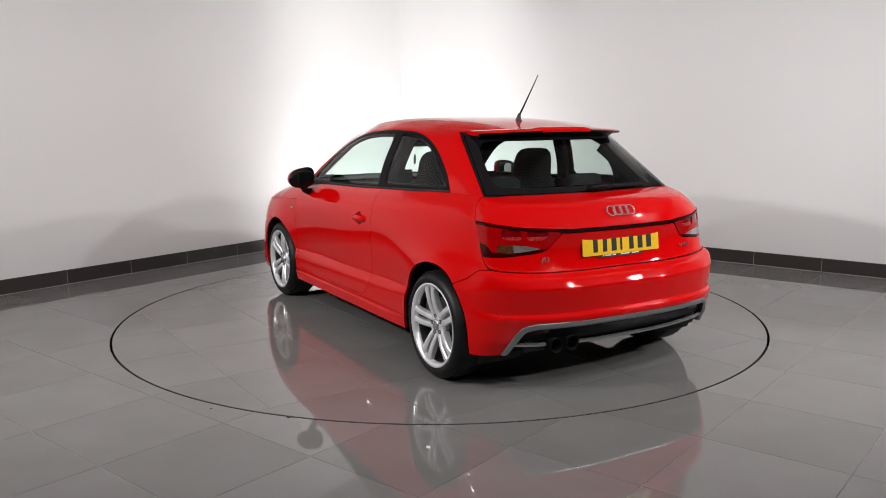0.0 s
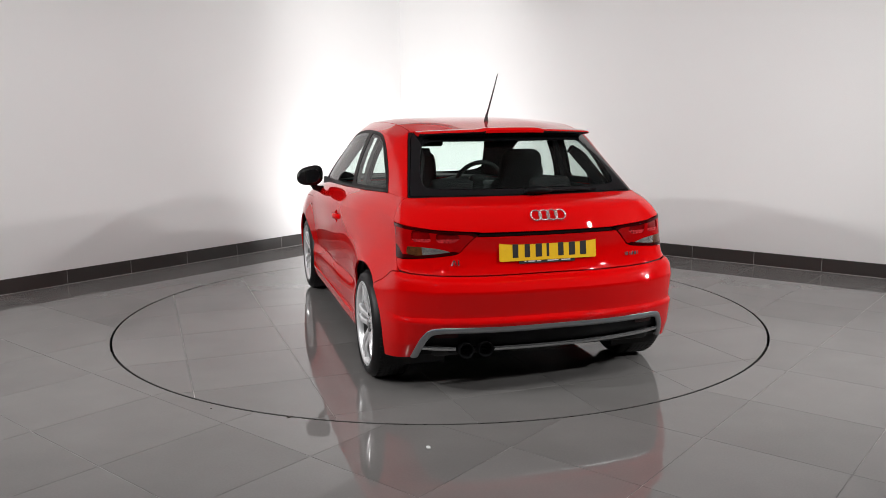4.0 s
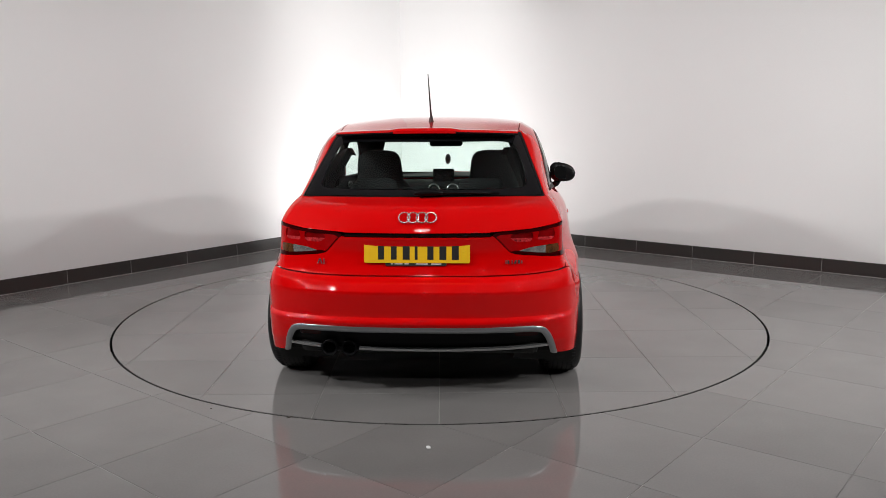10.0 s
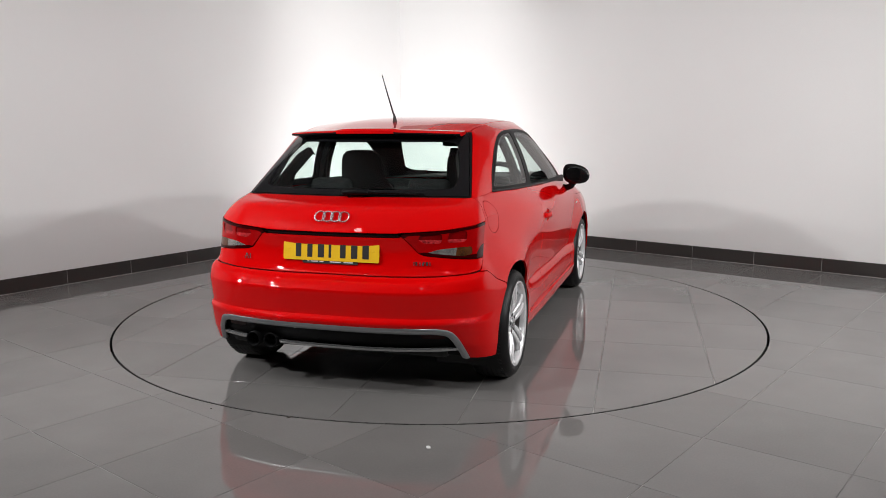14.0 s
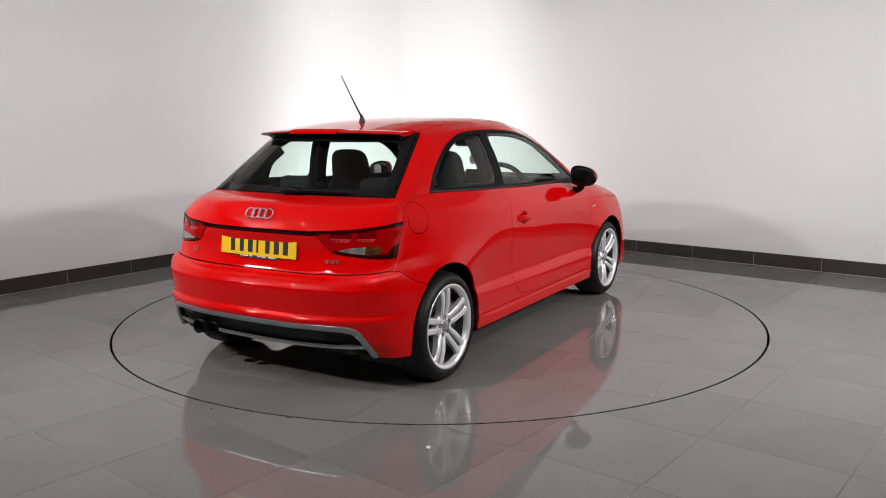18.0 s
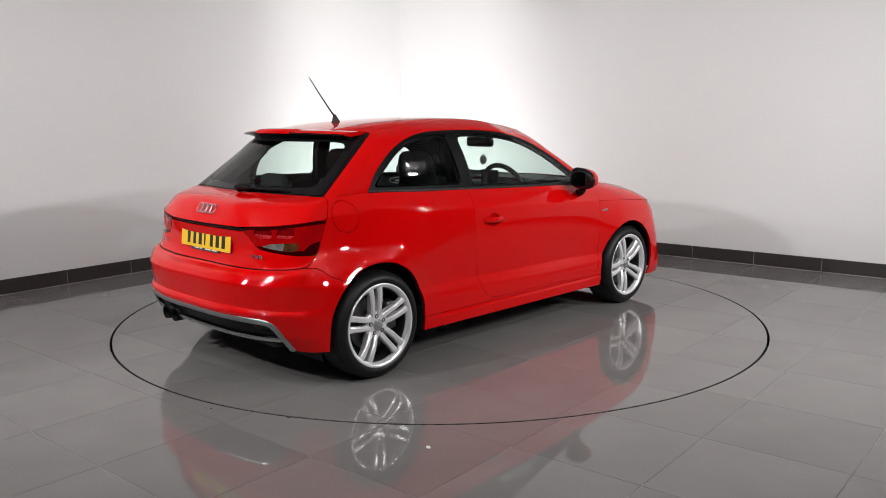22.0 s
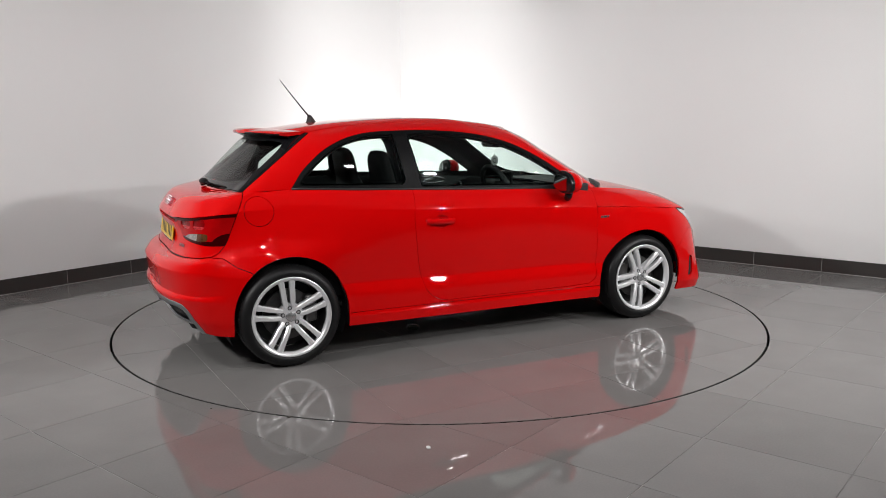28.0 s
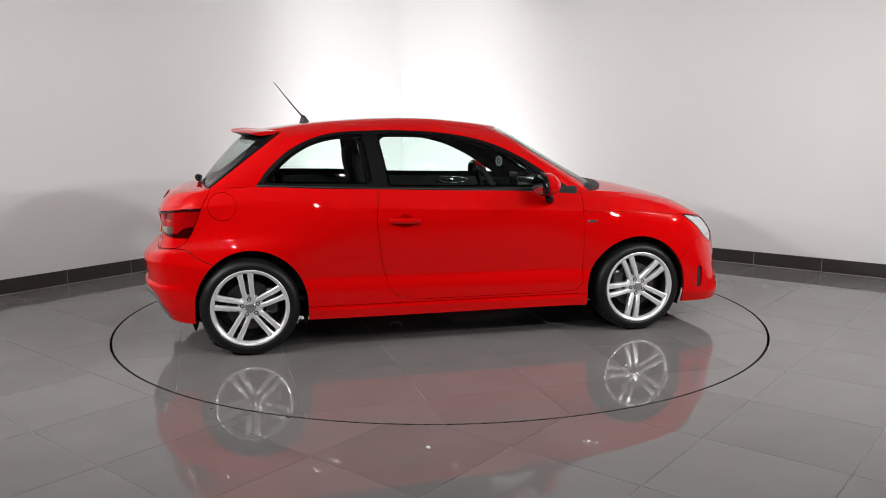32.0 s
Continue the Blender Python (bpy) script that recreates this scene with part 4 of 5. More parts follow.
bm_in = joined(shrink(FULL_SHELL, 0.03), mirrored(shrink(FULL_SHELL, 0.03)))
_, bm_in = split(bm_in, lambda V: V[:, 2] - 0.262)
skin("inner_shell", bm_in, M_DARK, car, "dark inner shell of the body", 0)
part("floor_pan", box_bm((1.58, 1.66, 0.05), (0, 0.0, 0.300), 0.02), M_PAN, car, "underbody floor pan, coloured pale to brighten the view beneath")
# front tray coloured pale, rear tray dark, as light and shade fall there
for sy in (-1, 1):
    part("underbody_tray", box_bm((0.98, 0.86, 0.05), (0, sy * 1.25, 0.300), 0.02), M_PAN if sy > 0 else M_DARK, car)
part("rear_valance", box_bm((1.20, 0.22, 0.15), (0, -1.64, 0.295), 0.03), M_DARK, car)
part("exhaust_silencer", box_bm((0.62, 0.20, 0.11), (-0.20, -1.58, 0.275), 0.05, 3), M_DARK, car, "dull dark exhaust silencer box")
part("fuel_tank", box_bm((0.9, 0.5, 0.12), (0, -0.75, 0.315), 0.04), M_DARK, car)
for sx in (-1, 1):
    for sy in (-1, 1):
        bm = bmesh.new()
        rows = []
        for xx in (0.48, 0.745):
            rows.append([bm.verts.new((sx * xx, sy * AXLE + 0.352 * math.cos(radians(a)), WHEEL_Z + 0.352 * math.sin(radians(a)))) for a in range(-25, 206, 10)])
        for i in range(len(rows[0]) - 1):
            bm.faces.new((rows[0][i], rows[0][i + 1], rows[1][i + 1], rows[1][i]))
        bm.faces.new(rows[0])
        part("wheel_housing", bm, M_DARK, car, "dark wheel housing")
        # the front pair is added to block light through the arch gap
        part("mud_flap", box_bm((0.26, 0.012, 0.13), (sx * 0.68, sy * 0.884, 0.262), 0.004, 1), M_TRIM, car, "small black flap between sill and tyre")

# ---- glasshouse: pillars, frames, panes
FRAME = np.concatenate([smooth_line([(-1.172, .9985), (-1.155, 1.018), (-1.115, 1.075), (-1.055, 1.135), (-.975, 1.200), (-.865, 1.258), (-.73, 1.297), (-.48, 1.313), (-.26, 1.311), (.03, 1.286), (.28, 1.228), (.47, 1.142), (.68, 1.008), (.805, .929)]), [(.75, .929), (-.1, .957), (-.8, .982), (-1.13, .9955)]])
f_frame = side(sd_poly(FRAME))
f_screen = lambda V: np.where(V[:, 1] > 0.2, np.interp(V[:, 2], [.90, .918, 1.03, 1.145, 1.25, 1.30, 1.36], [.975, .955, .800, .620, .458, .390, .305]) - V[:, 1], 1.0)
f_screen_x = lambda V: np.maximum(f_screen(V), np.abs(V[:, 0]) - np.interp(V[:, 2], [.90, .93, 1.055, 1.17, 1.27, 1.34], [.682, .637, .592, .545, .492, .452]))
EDGE_Z, EDGE_Y = [.985, 1.272, 1.31], [-1.442, -1.061, -1.010]
f_rglass = lambda V: np.maximum(np.abs(V[:, 0]) - np.interp(V[:, 2], [.985, 1.085, 1.185, 1.275, 1.31], [.628, .592, .555, .522, .50]), np.maximum(V[:, 1] - np.interp(V[:, 2], EDGE_Z, EDGE_Y) + 0.006, 0.9905 - V[:, 2]))
frame_s, up = carve(UPPER_SURF, lambda V: np.maximum(f_frame(V), 0.4 - V[:, 0]), 0.0)
rglass, up = carve(up, f_rglass, 0.0016)
screen, up = carve(up, f_screen_x, 0.0016)
# the tailgate takes the strip beside the rear glass
strip, up = carve(up, lambda V: V[:, 1] - np.interp(V[:, 2], EDGE_Z, EDGE_Y), GAP)
whole("tailgate_frame", strip, M_FRIT, "black side border of the rear glass")
pair("pillar_panel", up, M_RED, "red pillars and roof rail of one side")
# rear glass: black rim and clear middle
clear, rim_g = split(rglass, lambda V: soft_max(np.abs(V[:, 0]) - np.interp(V[:, 2], [.985, 1.30], [.580, .482]), np.maximum(1.018 - V[:, 2], V[:, 2] - 1.266), 0.045))
whole("rear_glass_rim", rim_g, M_FRIT, "black border of the rear glass", 0.004)
whole("rear_glass", clear, M_REARGLASS, "tinted rear window glass", 0)
sc_clear, sc_rim = split(screen, lambda V: soft_max(np.abs(V[:, 0]) - np.interp(V[:, 2], [.93, 1.30], [.618, .468]), np.maximum(.960 - V[:, 2], V[:, 2] - 1.316), 0.10) - 0.020)
whole("windscreen_rim", sc_rim, M_FRIT, "black border of the windscreen", 0.004)
whole("windscreen", sc_clear, M_GLASS, "clear tinted windscreen", 0)
# side windows
f_qglass = side(sd_poly(np.concatenate([smooth_line([(-1.118, 1.018), (-1.078, 1.066), (-1.015, 1.128), (-.94, 1.187), (-.845, 1.238), (-.73, 1.272), (-.535, 1.286)]), [(-.488, 1.000)]]), 0.008))
f_dglass = side(sd_poly(np.concatenate([[(-.382, .982), (-.438, 1.280)], smooth_line([(-.42, 1.290), (-.26, 1.289), (.02, 1.265), (.26, 1.208), (.44, 1.125), (.63, 1.005), (.705, .955)])]), 0.006))
qglass, frame_s = split(frame_s, f_qglass)
dglass, frame_s = split(frame_s, f_dglass)
pair("window_frame", frame_s, M_FRAME, "satin black window surround and pillar", 0.02, 0.002)
pair("quarter_window", qglass, M_GLASS, "tinted quarter window", 0)
pair("door_window", dglass, M_GLASS, "tinted door window", 0)
# belt strip
for sx in (-1, 1):
    pts = [(sx * (np.interp(y, [-1.2, -.8, -.1, .75, .84], [.672, .718, .735, .722, .71]) + 0.004), y, float(np.interp(y, [-1.2, -1.13, -.8, -.1, .75, .85], [.993, .9925, .978, .953, .925, .921])) + 0.002) for y in np.linspace(-1.17, .80, 30)]
    part("belt_strip", tube(pts, 0.007, 6, [0.007 if p[1] < 0.55 else 0.007 - 0.012 * (p[1] - 0.55) for p in pts]), M_TRIM, car, "black waist strip below the side windows", True)
# roof with side seams, and headlining below
seam = lambda V: np.abs(V[:, 0]) - np.interp(V[:, 1], ROOF_EDGE_Y, ROOF_EDGE_X) + 0.012
ROOF_EDGE_Y, ROOF_EDGE_X = rim_side[:, 1], rim_side[:, 0]
mid_roof, edge_roof = carve(ROOF_SURF, seam, 0.003)
whole("roof", mid_roof, M_RED, "red steel roof")
pair("roof_edge", edge_roof, M_RED)
V, N, F = joined(ROOF_SURF, mirrored(ROOF_SURF))
skin("headlining", (V - N * 0.03, N, F), M_LINER, car, "grey headlining under the roof", 0)

# dark cabin lining with window openings, inside the pillars
f_screen_soft = lambda V: soft_max(f_screen(V), np.abs(V[:, 0]) - np.interp(V[:, 2], [.90, .93, 1.055, 1.17, 1.27, 1.34], [.682, .637, .592, .545, .492, .452]), 0.12)
lin = UPPER_SURF
for fld in (lambda V: np.maximum(f_rglass(V) + 0.034, np.maximum(V[:, 2] - 1.276, 1.012 - V[:, 2])), lambda V: f_screen_soft(V) - 0.020,
            lambda V: np.maximum(f_qglass(V) + 0.012, 0.3 - V[:, 0]), lambda V: np.maximum(f_dglass(V) + 0.012, 0.3 - V[:, 0])):
    _, lin = split(lin, fld)
lin = shrink(lin, 0.022)
deep_c, _ = split(lin, lambda V: np.maximum(V[:, 1] + 1.09, np.maximum(0.44 - V[:, 0], V[:, 2] - 1.26)))
full_p, _ = split(UPPER_SURF, lambda V: np.maximum(np.abs(V[:, 1] + 0.462 + 0.16 * (V[:, 2] - 1.0)) - 0.052, 0.4 - V[:, 0]))
pair("pillar_trim", shrink(full_p, 0.055), M_FRAME, "dark trim inside the middle pillar", 0.03)
pair("pillar_trim", shrink(deep_c, 0.045), M_FRAME, "deep dark trim inside the rear pillar", 0.05)
pair("cabin_lining", lin, M_FRAME, "dark cabin lining round the windows", -0.02)

# ---- wheels
def spoke_bm(lean):
    """One bar of a double spoke, from hub to rim, in wheel space: axis x outwards, the bar along +z."""
    bm = bmesh.new()
    rows = []
    stations = [(0.048, 0.019, 0.0130, 0.040), (0.085, 0.0235, 0.0138, 0.044), (0.130, 0.0262, 0.0145, 0.040), (0.175, 0.0285, 0.0152, 0.034), (0.206, 0.031, 0.018, 0.028), (0.216, 0.032, 0.0215, 0.022)]
    for r, cy, half, depth in stations:
        c = cy * lean
        face = 0.006 * math.exp(-((r - 0.15) / 0.06) ** 2) - 0.020 * math.exp(-((r / 0.10) ** 2)) - (0.004 if r < 0.06 else 0)
        rows.append([bm.verts.new(p) for p in (
            (face - depth, c - half, r), (face - 0.007, c - half * 1.08, r), (face, c - half * 0.62, r),
            (face, c + half * 0.62, r), (face - 0.007, c + half * 1.08, r), (face - depth, c + half, r))])
    for a, b in zip(rows, rows[1:]):
        for i in range(6):
            j = (i + 1) % 6
            bm.faces.new((a[i], a[j], b[j], b[i]))
    bm.faces.new(rows[0]), bm.faces.new(rows[-1])
    bmesh.ops.bevel(bm, geom=[e for e in bm.edges], offset=0.0014, segments=1, affect="EDGES")
    return bm


TREAD = {}


def wheel(at, outward, spin):
    """A wheel with its outer side towards outward (+1 or -1 along x)."""
    hub = new("wheel")
    hub.parent = car
    hub.matrix_basis = Matrix.Translation(at) @ (Matrix() if outward > 0 else Matrix.Rotation(math.pi, 4, "Z"))
    tagged(hub, "five double-spoke silver alloy wheel with a low tyre")
    w = 0.108
    part("tyre", lathe([(0.222, w - 0.012), (0.236, w + 0.001), (0.254, w + 0.003), (0.270, w - 0.006), (0.281, w - 0.018), (0.288, w - 0.034), (TYRE_R, w - 0.058), (TYRE_R, -w + 0.058), (0.288, -w + 0.034), (0.270, -w + 0.006), (0.256, -w), (0.222, -w + 0.012)], 72, closed=True), M_RUBBER, hub, "low-profile black tyre", True)
    # dark strips, slightly raised, drawn for the shade in the tread grooves
    for gx in (-0.038, -0.013, 0.013, 0.038):
        part("tread_strip", lathe([(TYRE_R + 0.0004, gx - 0.004), (TYRE_R + 0.0004, gx + 0.004), (TYRE_R - 0.004, gx + 0.004), (TYRE_R - 0.004, gx - 0.004)], 48, closed=True), M_DARK, hub)
    part("rim", lathe([(0.2235, w - 0.012), (0.2295, w - 0.004), (0.2285, w + 0.0005), (0.219, w - 0.002), (0.206, w - 0.012), (0.2035, w - 0.034)], 72, cap=False), M_ALLOY, hub, "silver rim lip", True)
    # the barrel is coloured darker than the lip, for shade
    part("barrel", lathe([(0.2040, w - 0.0335), (0.202, w - 0.05), (0.195, 0.0), (0.197, -w + 0.02), (0.2235, -w + 0.012)], 72, cap=False), M_STEEL, hub, "inner barrel of the wheel, darkened for shade", True)
    if "sipes" not in TREAD:
        bm = bmesh.new()
        for i in range(84):
            for sx_, lean in ((-1, 18), (1, -18)):
                m = Matrix.Rotation(2 * math.pi * (i + 0.25 * sx_) / 84, 4, "X") @ Matrix.Translation((sx_ * 0.060, 0, TYRE_R - 0.0015 - 0.0008)) @ Matrix.Rotation(radians(lean), 4, "Z")
                got = bmesh.ops.create_cube(bm, size=1.0, matrix=m @ Matrix.Diagonal((0.036, 0.0032, 0.004, 1)))
        TREAD["sipes"] = part("tread_pattern", bm, M_DARK, hub, "raised dark bars drawn for the shaded tread slots")
        tagged(TREAD["sipes"], kind="stuff")
        TREAD["sipes"] = TREAD["sipes"].data
    else:
        tagged(new("tread_pattern", TREAD["sipes"]), "raised dark bars drawn for the shaded tread slots", kind="stuff").parent = hub
    face_x = w - 0.012
    share = {}
    for k in range(5):
        for lean in (-1, 1):
            if lean not in share:
                sp = part("spoke", spoke_bm(lean), M_ALLOY, hub)
                share[lean] = sp.data
            else:
                sp = new("spoke", share[lean])
                sp.parent = hub
            sp.matrix_basis = Matrix.Translation((face_x, 0, 0)) @ Matrix.Rotation(radians(spin + 72 * k), 4, "X")
        ang = radians(spin + 72 * k)
        bolt = lathe([(0.0125, -0.012), (0.0125, 0.008), (0.0085, 0.010), (0.0075, 0.003), (0.0001, 0.003)], 12)
        part("wheel_bolt", bolt, M_TRIM, hub).matrix_basis = Matrix.Translation((face_x - 0.026, -0.0475 * math.sin(ang), 0.0475 * math.cos(ang)))
    part("hub_disc", lathe([(0.074, -0.045), (0.076, -0.020), (0.068, -0.009), (0.034, -0.006)], 40), M_ALLOY, hub).matrix_basis = Matrix.Translation((face_x - 0.013, 0, 0))
    part("hub_cap", lathe([(0.031, -0.014), (0.0305, 0.000), (0.026, 0.003), (0.0001, 0.004)], 32), M_SILVER, hub, "grey centre cap with a ring mark", True).matrix_basis = Matrix.Translation((face_x - 0.013, 0, 0))
    part("brake_disc", lathe([(0.145, -0.010), (0.145, 0.010), (0.08, 0.012), (0.07, 0.03), (0.0001, 0.03)], 48), M_STEEL, hub, "steel brake disc, darkened for shade behind the spokes").matrix_basis = Matrix.Translation((0.006, 0, 0))
    part("brake_caliper", box_bm((0.07, 0.075, 0.16), (0.02, 0.125 * (-1 if at[1] * outward > 0 else 1), 0.03), 0.018, 2), M_STEEL, hub)
    # a dark disc added to stand for shade deep in the wheel
    part("wheel_shade_disc", lathe([(0.192, -0.03), (0.192, -0.02), (0.0001, -0.015)], 40), M_DARK, hub)
    return hub


wheel((WHEEL_X, -AXLE, WHEEL_Z), 1, 6.5)
wheel((WHEEL_X, AXLE, WHEEL_Z), 1, 24)
wheel((-WHEEL_X, -AXLE, WHEEL_Z), -1, 12)
wheel((-WHEEL_X, AXLE, WHEEL_Z), -1, -20)

# ---- roof spoiler
def spoiler():
    bm = bmesh.new()
    n = 41
    rows = []
    for i in range(n):
        u = -1 + 2 * i / (n - 1)
        x = (0.478 + 0.024 * abs(u) ** 3) * u
        k = abs(u)
        raise_ = 0.009 * (1 - min(1, max(0, (k - 0.30) / 0.10)))
        y_root = -1.150 + 0.160 * k**3
        y_tip = -1.325 + 0.140 * k**2.4
        z_root = 1.3285 - 0.0145 * k**2
        z_tip = 1.318 - 0.013 * k**2
        rows.append([bm.verts.new(p) for p in (
            (x * 0.985, y_root, z_root), (x, (y_root + y_tip) / 2, (z_root + z_tip) / 2 + 0.006 + raise_ * 0.7), (x, y_tip + 0.01, z_tip + 0.002 + raise_),
            (x, y_tip, z_tip - 0.004 + raise_ * 0.7), (x, y_tip + 0.004, z_tip - 0.012), (x * 0.99, y_tip + 0.05, z_tip - 0.018), (x * 0.98, y_root + 0.0, z_root - 0.010))])
    for a, b in zip(rows, rows[1:]):
        for j in range(7):
            jj = (j + 1) % 7
            bm.faces.new((a[j], a[jj], b[jj], b[j]))
    bm.faces.new(rows[0]), bm.faces.new(rows[-1])
    ob = part("roof_spoiler", bm, M_RED, car, "red roof spoiler over the rear glass", True)
    ob.data.materials.append(M_BLACK)
    # downward faces coloured black to keep red out of the glass reflection
    for p in ob.data.polygons:
        if p.normal.z < -0.3:
            p.material_index = 1
    e = ob.modifiers.new("edges", "EDGE_SPLIT")
    e.split_angle = radians(38)
    # black panel closing the underside
    under = bmesh.new()
    rr = []
    for i in range(21):
        u = -1 + 2 * i / 20
        k = abs(u)
        rr.append([under.verts.new((0.472 * u, y, z)) for y, z in ((-1.30 + 0.140 * k**2.4, 1.301 - 0.012 * k**2), (-1.235 + 0.13 * k**2, 1.270 - 0.002 * k**2), (-1.17 + 0.14 * k * k, 1.29 - 0.004 * k * k))])
    for a, b in zip(rr, rr[1:]):
        for j in range(3):
            under.faces.new((a[j], a[(j + 1) % 3], b[(j + 1) % 3], b[j]))
    under.faces.new(rr[0]), under.faces.new(rr[-1])
    part("spoiler_underside", under, M_BLACK, ob, "gloss black underside of the spoiler")


spoiler()

# ---- aerial
aerial = part("aerial", tube([(0, -0.848, 1.395), (0, -0.90, 1.458), (0, -0.972, 1.548), (0, -1.035, 1.630)], 0.003, 8, [0.0060, 0.0048, 0.0036, 0.0024]), M_TRIM, car, "thin black rod aerial leaning back", True)
bm = bmesh.new()
foot = [[bm.verts.new(p) for p in ((0, y0, z), (w_, (y0 + y1) / 2, z), (0, y1, z), (-w_, (y0 + y1) / 2, z))] for y0, y1, w_, z in ((-0.806, -0.880, 0.017, 1.362), (-0.812, -0.872, 0.013, 1.374), (-0.828, -0.866, 0.008, 1.396), (-0.842, -0.862, 0.005, 1.414))]
for a, b in zip(foot, foot[1:]):
    for j in range(4):
        bm.faces.new((a[j], a[(j + 1) % 4], b[(j + 1) % 4], b[j]))
bm.faces.new(foot[0]), bm.faces.new(foot[-1])
part("aerial_foot", bm, M_TRIM, aerial, "black fin-shaped aerial foot")

# ---- exhaust tips, tow eye patch
for ex in (-0.440, -0.340):
    part("exhaust_tip", lathe([(0.032, 0.0), (0.039, -0.004), (0.039, 0.16), (0.032, 0.16)], 32, "Y", closed=True), M_FRAME, car, "dark round exhaust tip", True).matrix_basis = Matrix.Translation((ex, -1.806, 0.260))
    part("exhaust_bore", lathe([(0.036, 0.05), (0.0001, 0.05)], 24, "Y"), M_DARK, car).matrix_basis = Matrix.Translation((ex, -1.806, 0.260))

# ---- plate, rings, small badges
plate = part("number_plate", plate_bm(round_poly(0.52, 0.111, 0.008), 0.004), M_YELLOW, car, "yellow rear number plate with dark bars")
plate.matrix_basis = Matrix.Translation((0, -1.7745, 0.742)) @ Matrix.Rotation(radians(-6.5), 4, "X")
for cx, cw in ((-.176, .030), (-.113, .028), (-.052, .034), (-.003, .014), (.067, .030), (.128, .034), (.189, .034)):
    part("plate_bar", plate_bm([(cx - cw / 2, -.0395), (cx + cw / 2, -.0395), (cx + cw / 2, .0395), (cx - cw / 2, .0395)], 0.0006), M_INK, plate).matrix_basis = Matrix.Translation((0, -0.0008, 0))
for cx in (-.228, .228):
    part("plate_screw", lathe([(0.006, 0), (0.006, -0.002), (0.0001, -0.003)], 12, "Y"), M_YELLOW, plate, "yellow screw cap").matrix_basis = Matrix.Translation((cx, 0, 0))
holder = part("plate_holder", plate_bm(round_poly(0.30, 0.020, 0.004), 0.012), M_TRIM, car, "black strip below the plate with pale marks")
holder.matrix_basis = Matrix.Translation((-0.005, -1.777, 0.682)) @ Matrix.Rotation(radians(-6.5), 4, "X")
for cx, cw in ((-.118, .010), (-.085, .040), (-.045, .022), (.03, .06), (.10, .05)):
    part("print_bar", plate_bm([(cx - cw / 2, -.003), (cx + cw / 2, -.003), (cx + cw / 2, .003), (cx - cw / 2, .003)], 0.0005), M_WHITE, holder).matrix_basis = Matrix.Translation((0, -0.0006, 0))


def torus_bm(R, r, seg=40, ring=8):
    return lathe([(R + r * math.cos(2 * math.pi * k / ring), r * math.sin(2 * math.pi * k / ring)) for k in range(ring)], seg, "Y", closed=True)


emblem = new("ring_emblem")
emblem.parent = car
emblem.matrix_basis = Matrix.Translation((0.004, -1.753, 0.905)) @ Matrix.Rotation(radians(-33), 4, "X")
tagged(emblem, "four linked chrome rings set with bright studs")
for k in range(4):
    part("ring", torus_bm(0.0275, 0.0030), M_PLATED, emblem, smooth=True).matrix_basis = Matrix.Translation((-0.0645 + 0.043 * k, -0.003, 0)) @ Matrix.Diagonal((1, 0.8, 1, 1))
    stud_mesh = None
    for a in range(0, 360, 30):
        if stud_mesh is None:
            sb = bmesh.new()
            bmesh.ops.create_icosphere(sb, subdivisions=1, radius=0.0024)
            st = part("stud", sb, M_BRIGHT, emblem)
            stud_mesh = st.data
        else:
            st = new("stud", stud_mesh)
            st.parent = emblem
        st.matrix_basis = Matrix.Translation((-0.0645 + 0.043 * k + 0.0275 * math.cos(radians(a)), -0.008, 0.0275 * math.sin(radians(a))))


def badge(place, turn_z, tilt, marks, height, name, label):
    ob = new(name)
    ob.parent = car
    ob.matrix_basis = Matrix.Translation(place) @ Matrix.Rotation(radians(turn_z), 4, "Z") @ Matrix.Rotation(radians(tilt), 4, "X")
    tagged(ob, label)
    for cx, w_, slant in marks:
        part("badge_bar", plate_bm([(cx - w_ / 2 - slant, -height / 2), (cx + w_ / 2 - slant, -height / 2), (cx + w_ / 2 + slant, height / 2), (cx - w_ / 2 + slant, height / 2)], 0.0022, 0.0005), M_CHROME, ob)
    return ob


badge((-.478, -1.757, .690), -9, -8, [(-.014, .006, .004), (-.002, .006, -.004), (.014, .006, 0)], .026, "model_badge", "small chrome badge bars")
badge((.475, -1.757, .690), 9, -8, [(-.040, .005, 0), (-.028, .010, 0), (-.010, .006, 0), (.006, .010, .003), (.024, .012, 0), (.038, .005, 0)], .018, "engine_badge", "small chrome badge bars")
for sx in (-1, 1):
    badge((sx * .8375, .900, .733), 90 * sx, 0, [(-.026, .012, .003), (.0, .030, .002), (.026, .012, .002)], .014, "wing_badge", "small chrome badge on the front wing")

# ---- rear wiper
wiper = part("rear_wiper", tube([(0.0, -1.545, .992), (0.012, -1.552, 1.012), (0.09, -1.548, 1.012), (0.36, -1.512, 1.004)], 0.006, 8, [0.017, 0.013, 0.006, 0.0035]), M_FRAME, car, "black rear wiper lying along the glass foot", True)
part("wiper_blade", tube([(0.05, -1.530, 1.008), (0.25, -1.513, 1.004), (0.40, -1.487, 1.002)], 0.0045, 6), M_FRAME, wiper)

wh = bmesh.new()
hub_rows = []
for u_ in np.linspace(0, 1, 9):
    r_ = 0.020 * math.sin(math.pi * (0.12 + 0.80 * u_)) ** 0.6
    cx_, cy_, cz_ = -0.035 + 0.15 * u_, -1.548 + 0.004 * u_, 1.008 + 0.006 * math.sin(math.pi * u_)
    hub_rows.append([wh.verts.new((cx_, cy_ - r_ * 1.25 * math.cos(a_), cz_ + r_ * math.sin(a_))) for a_ in np.linspace(0, 2 * math.pi, 13)[:-1]])
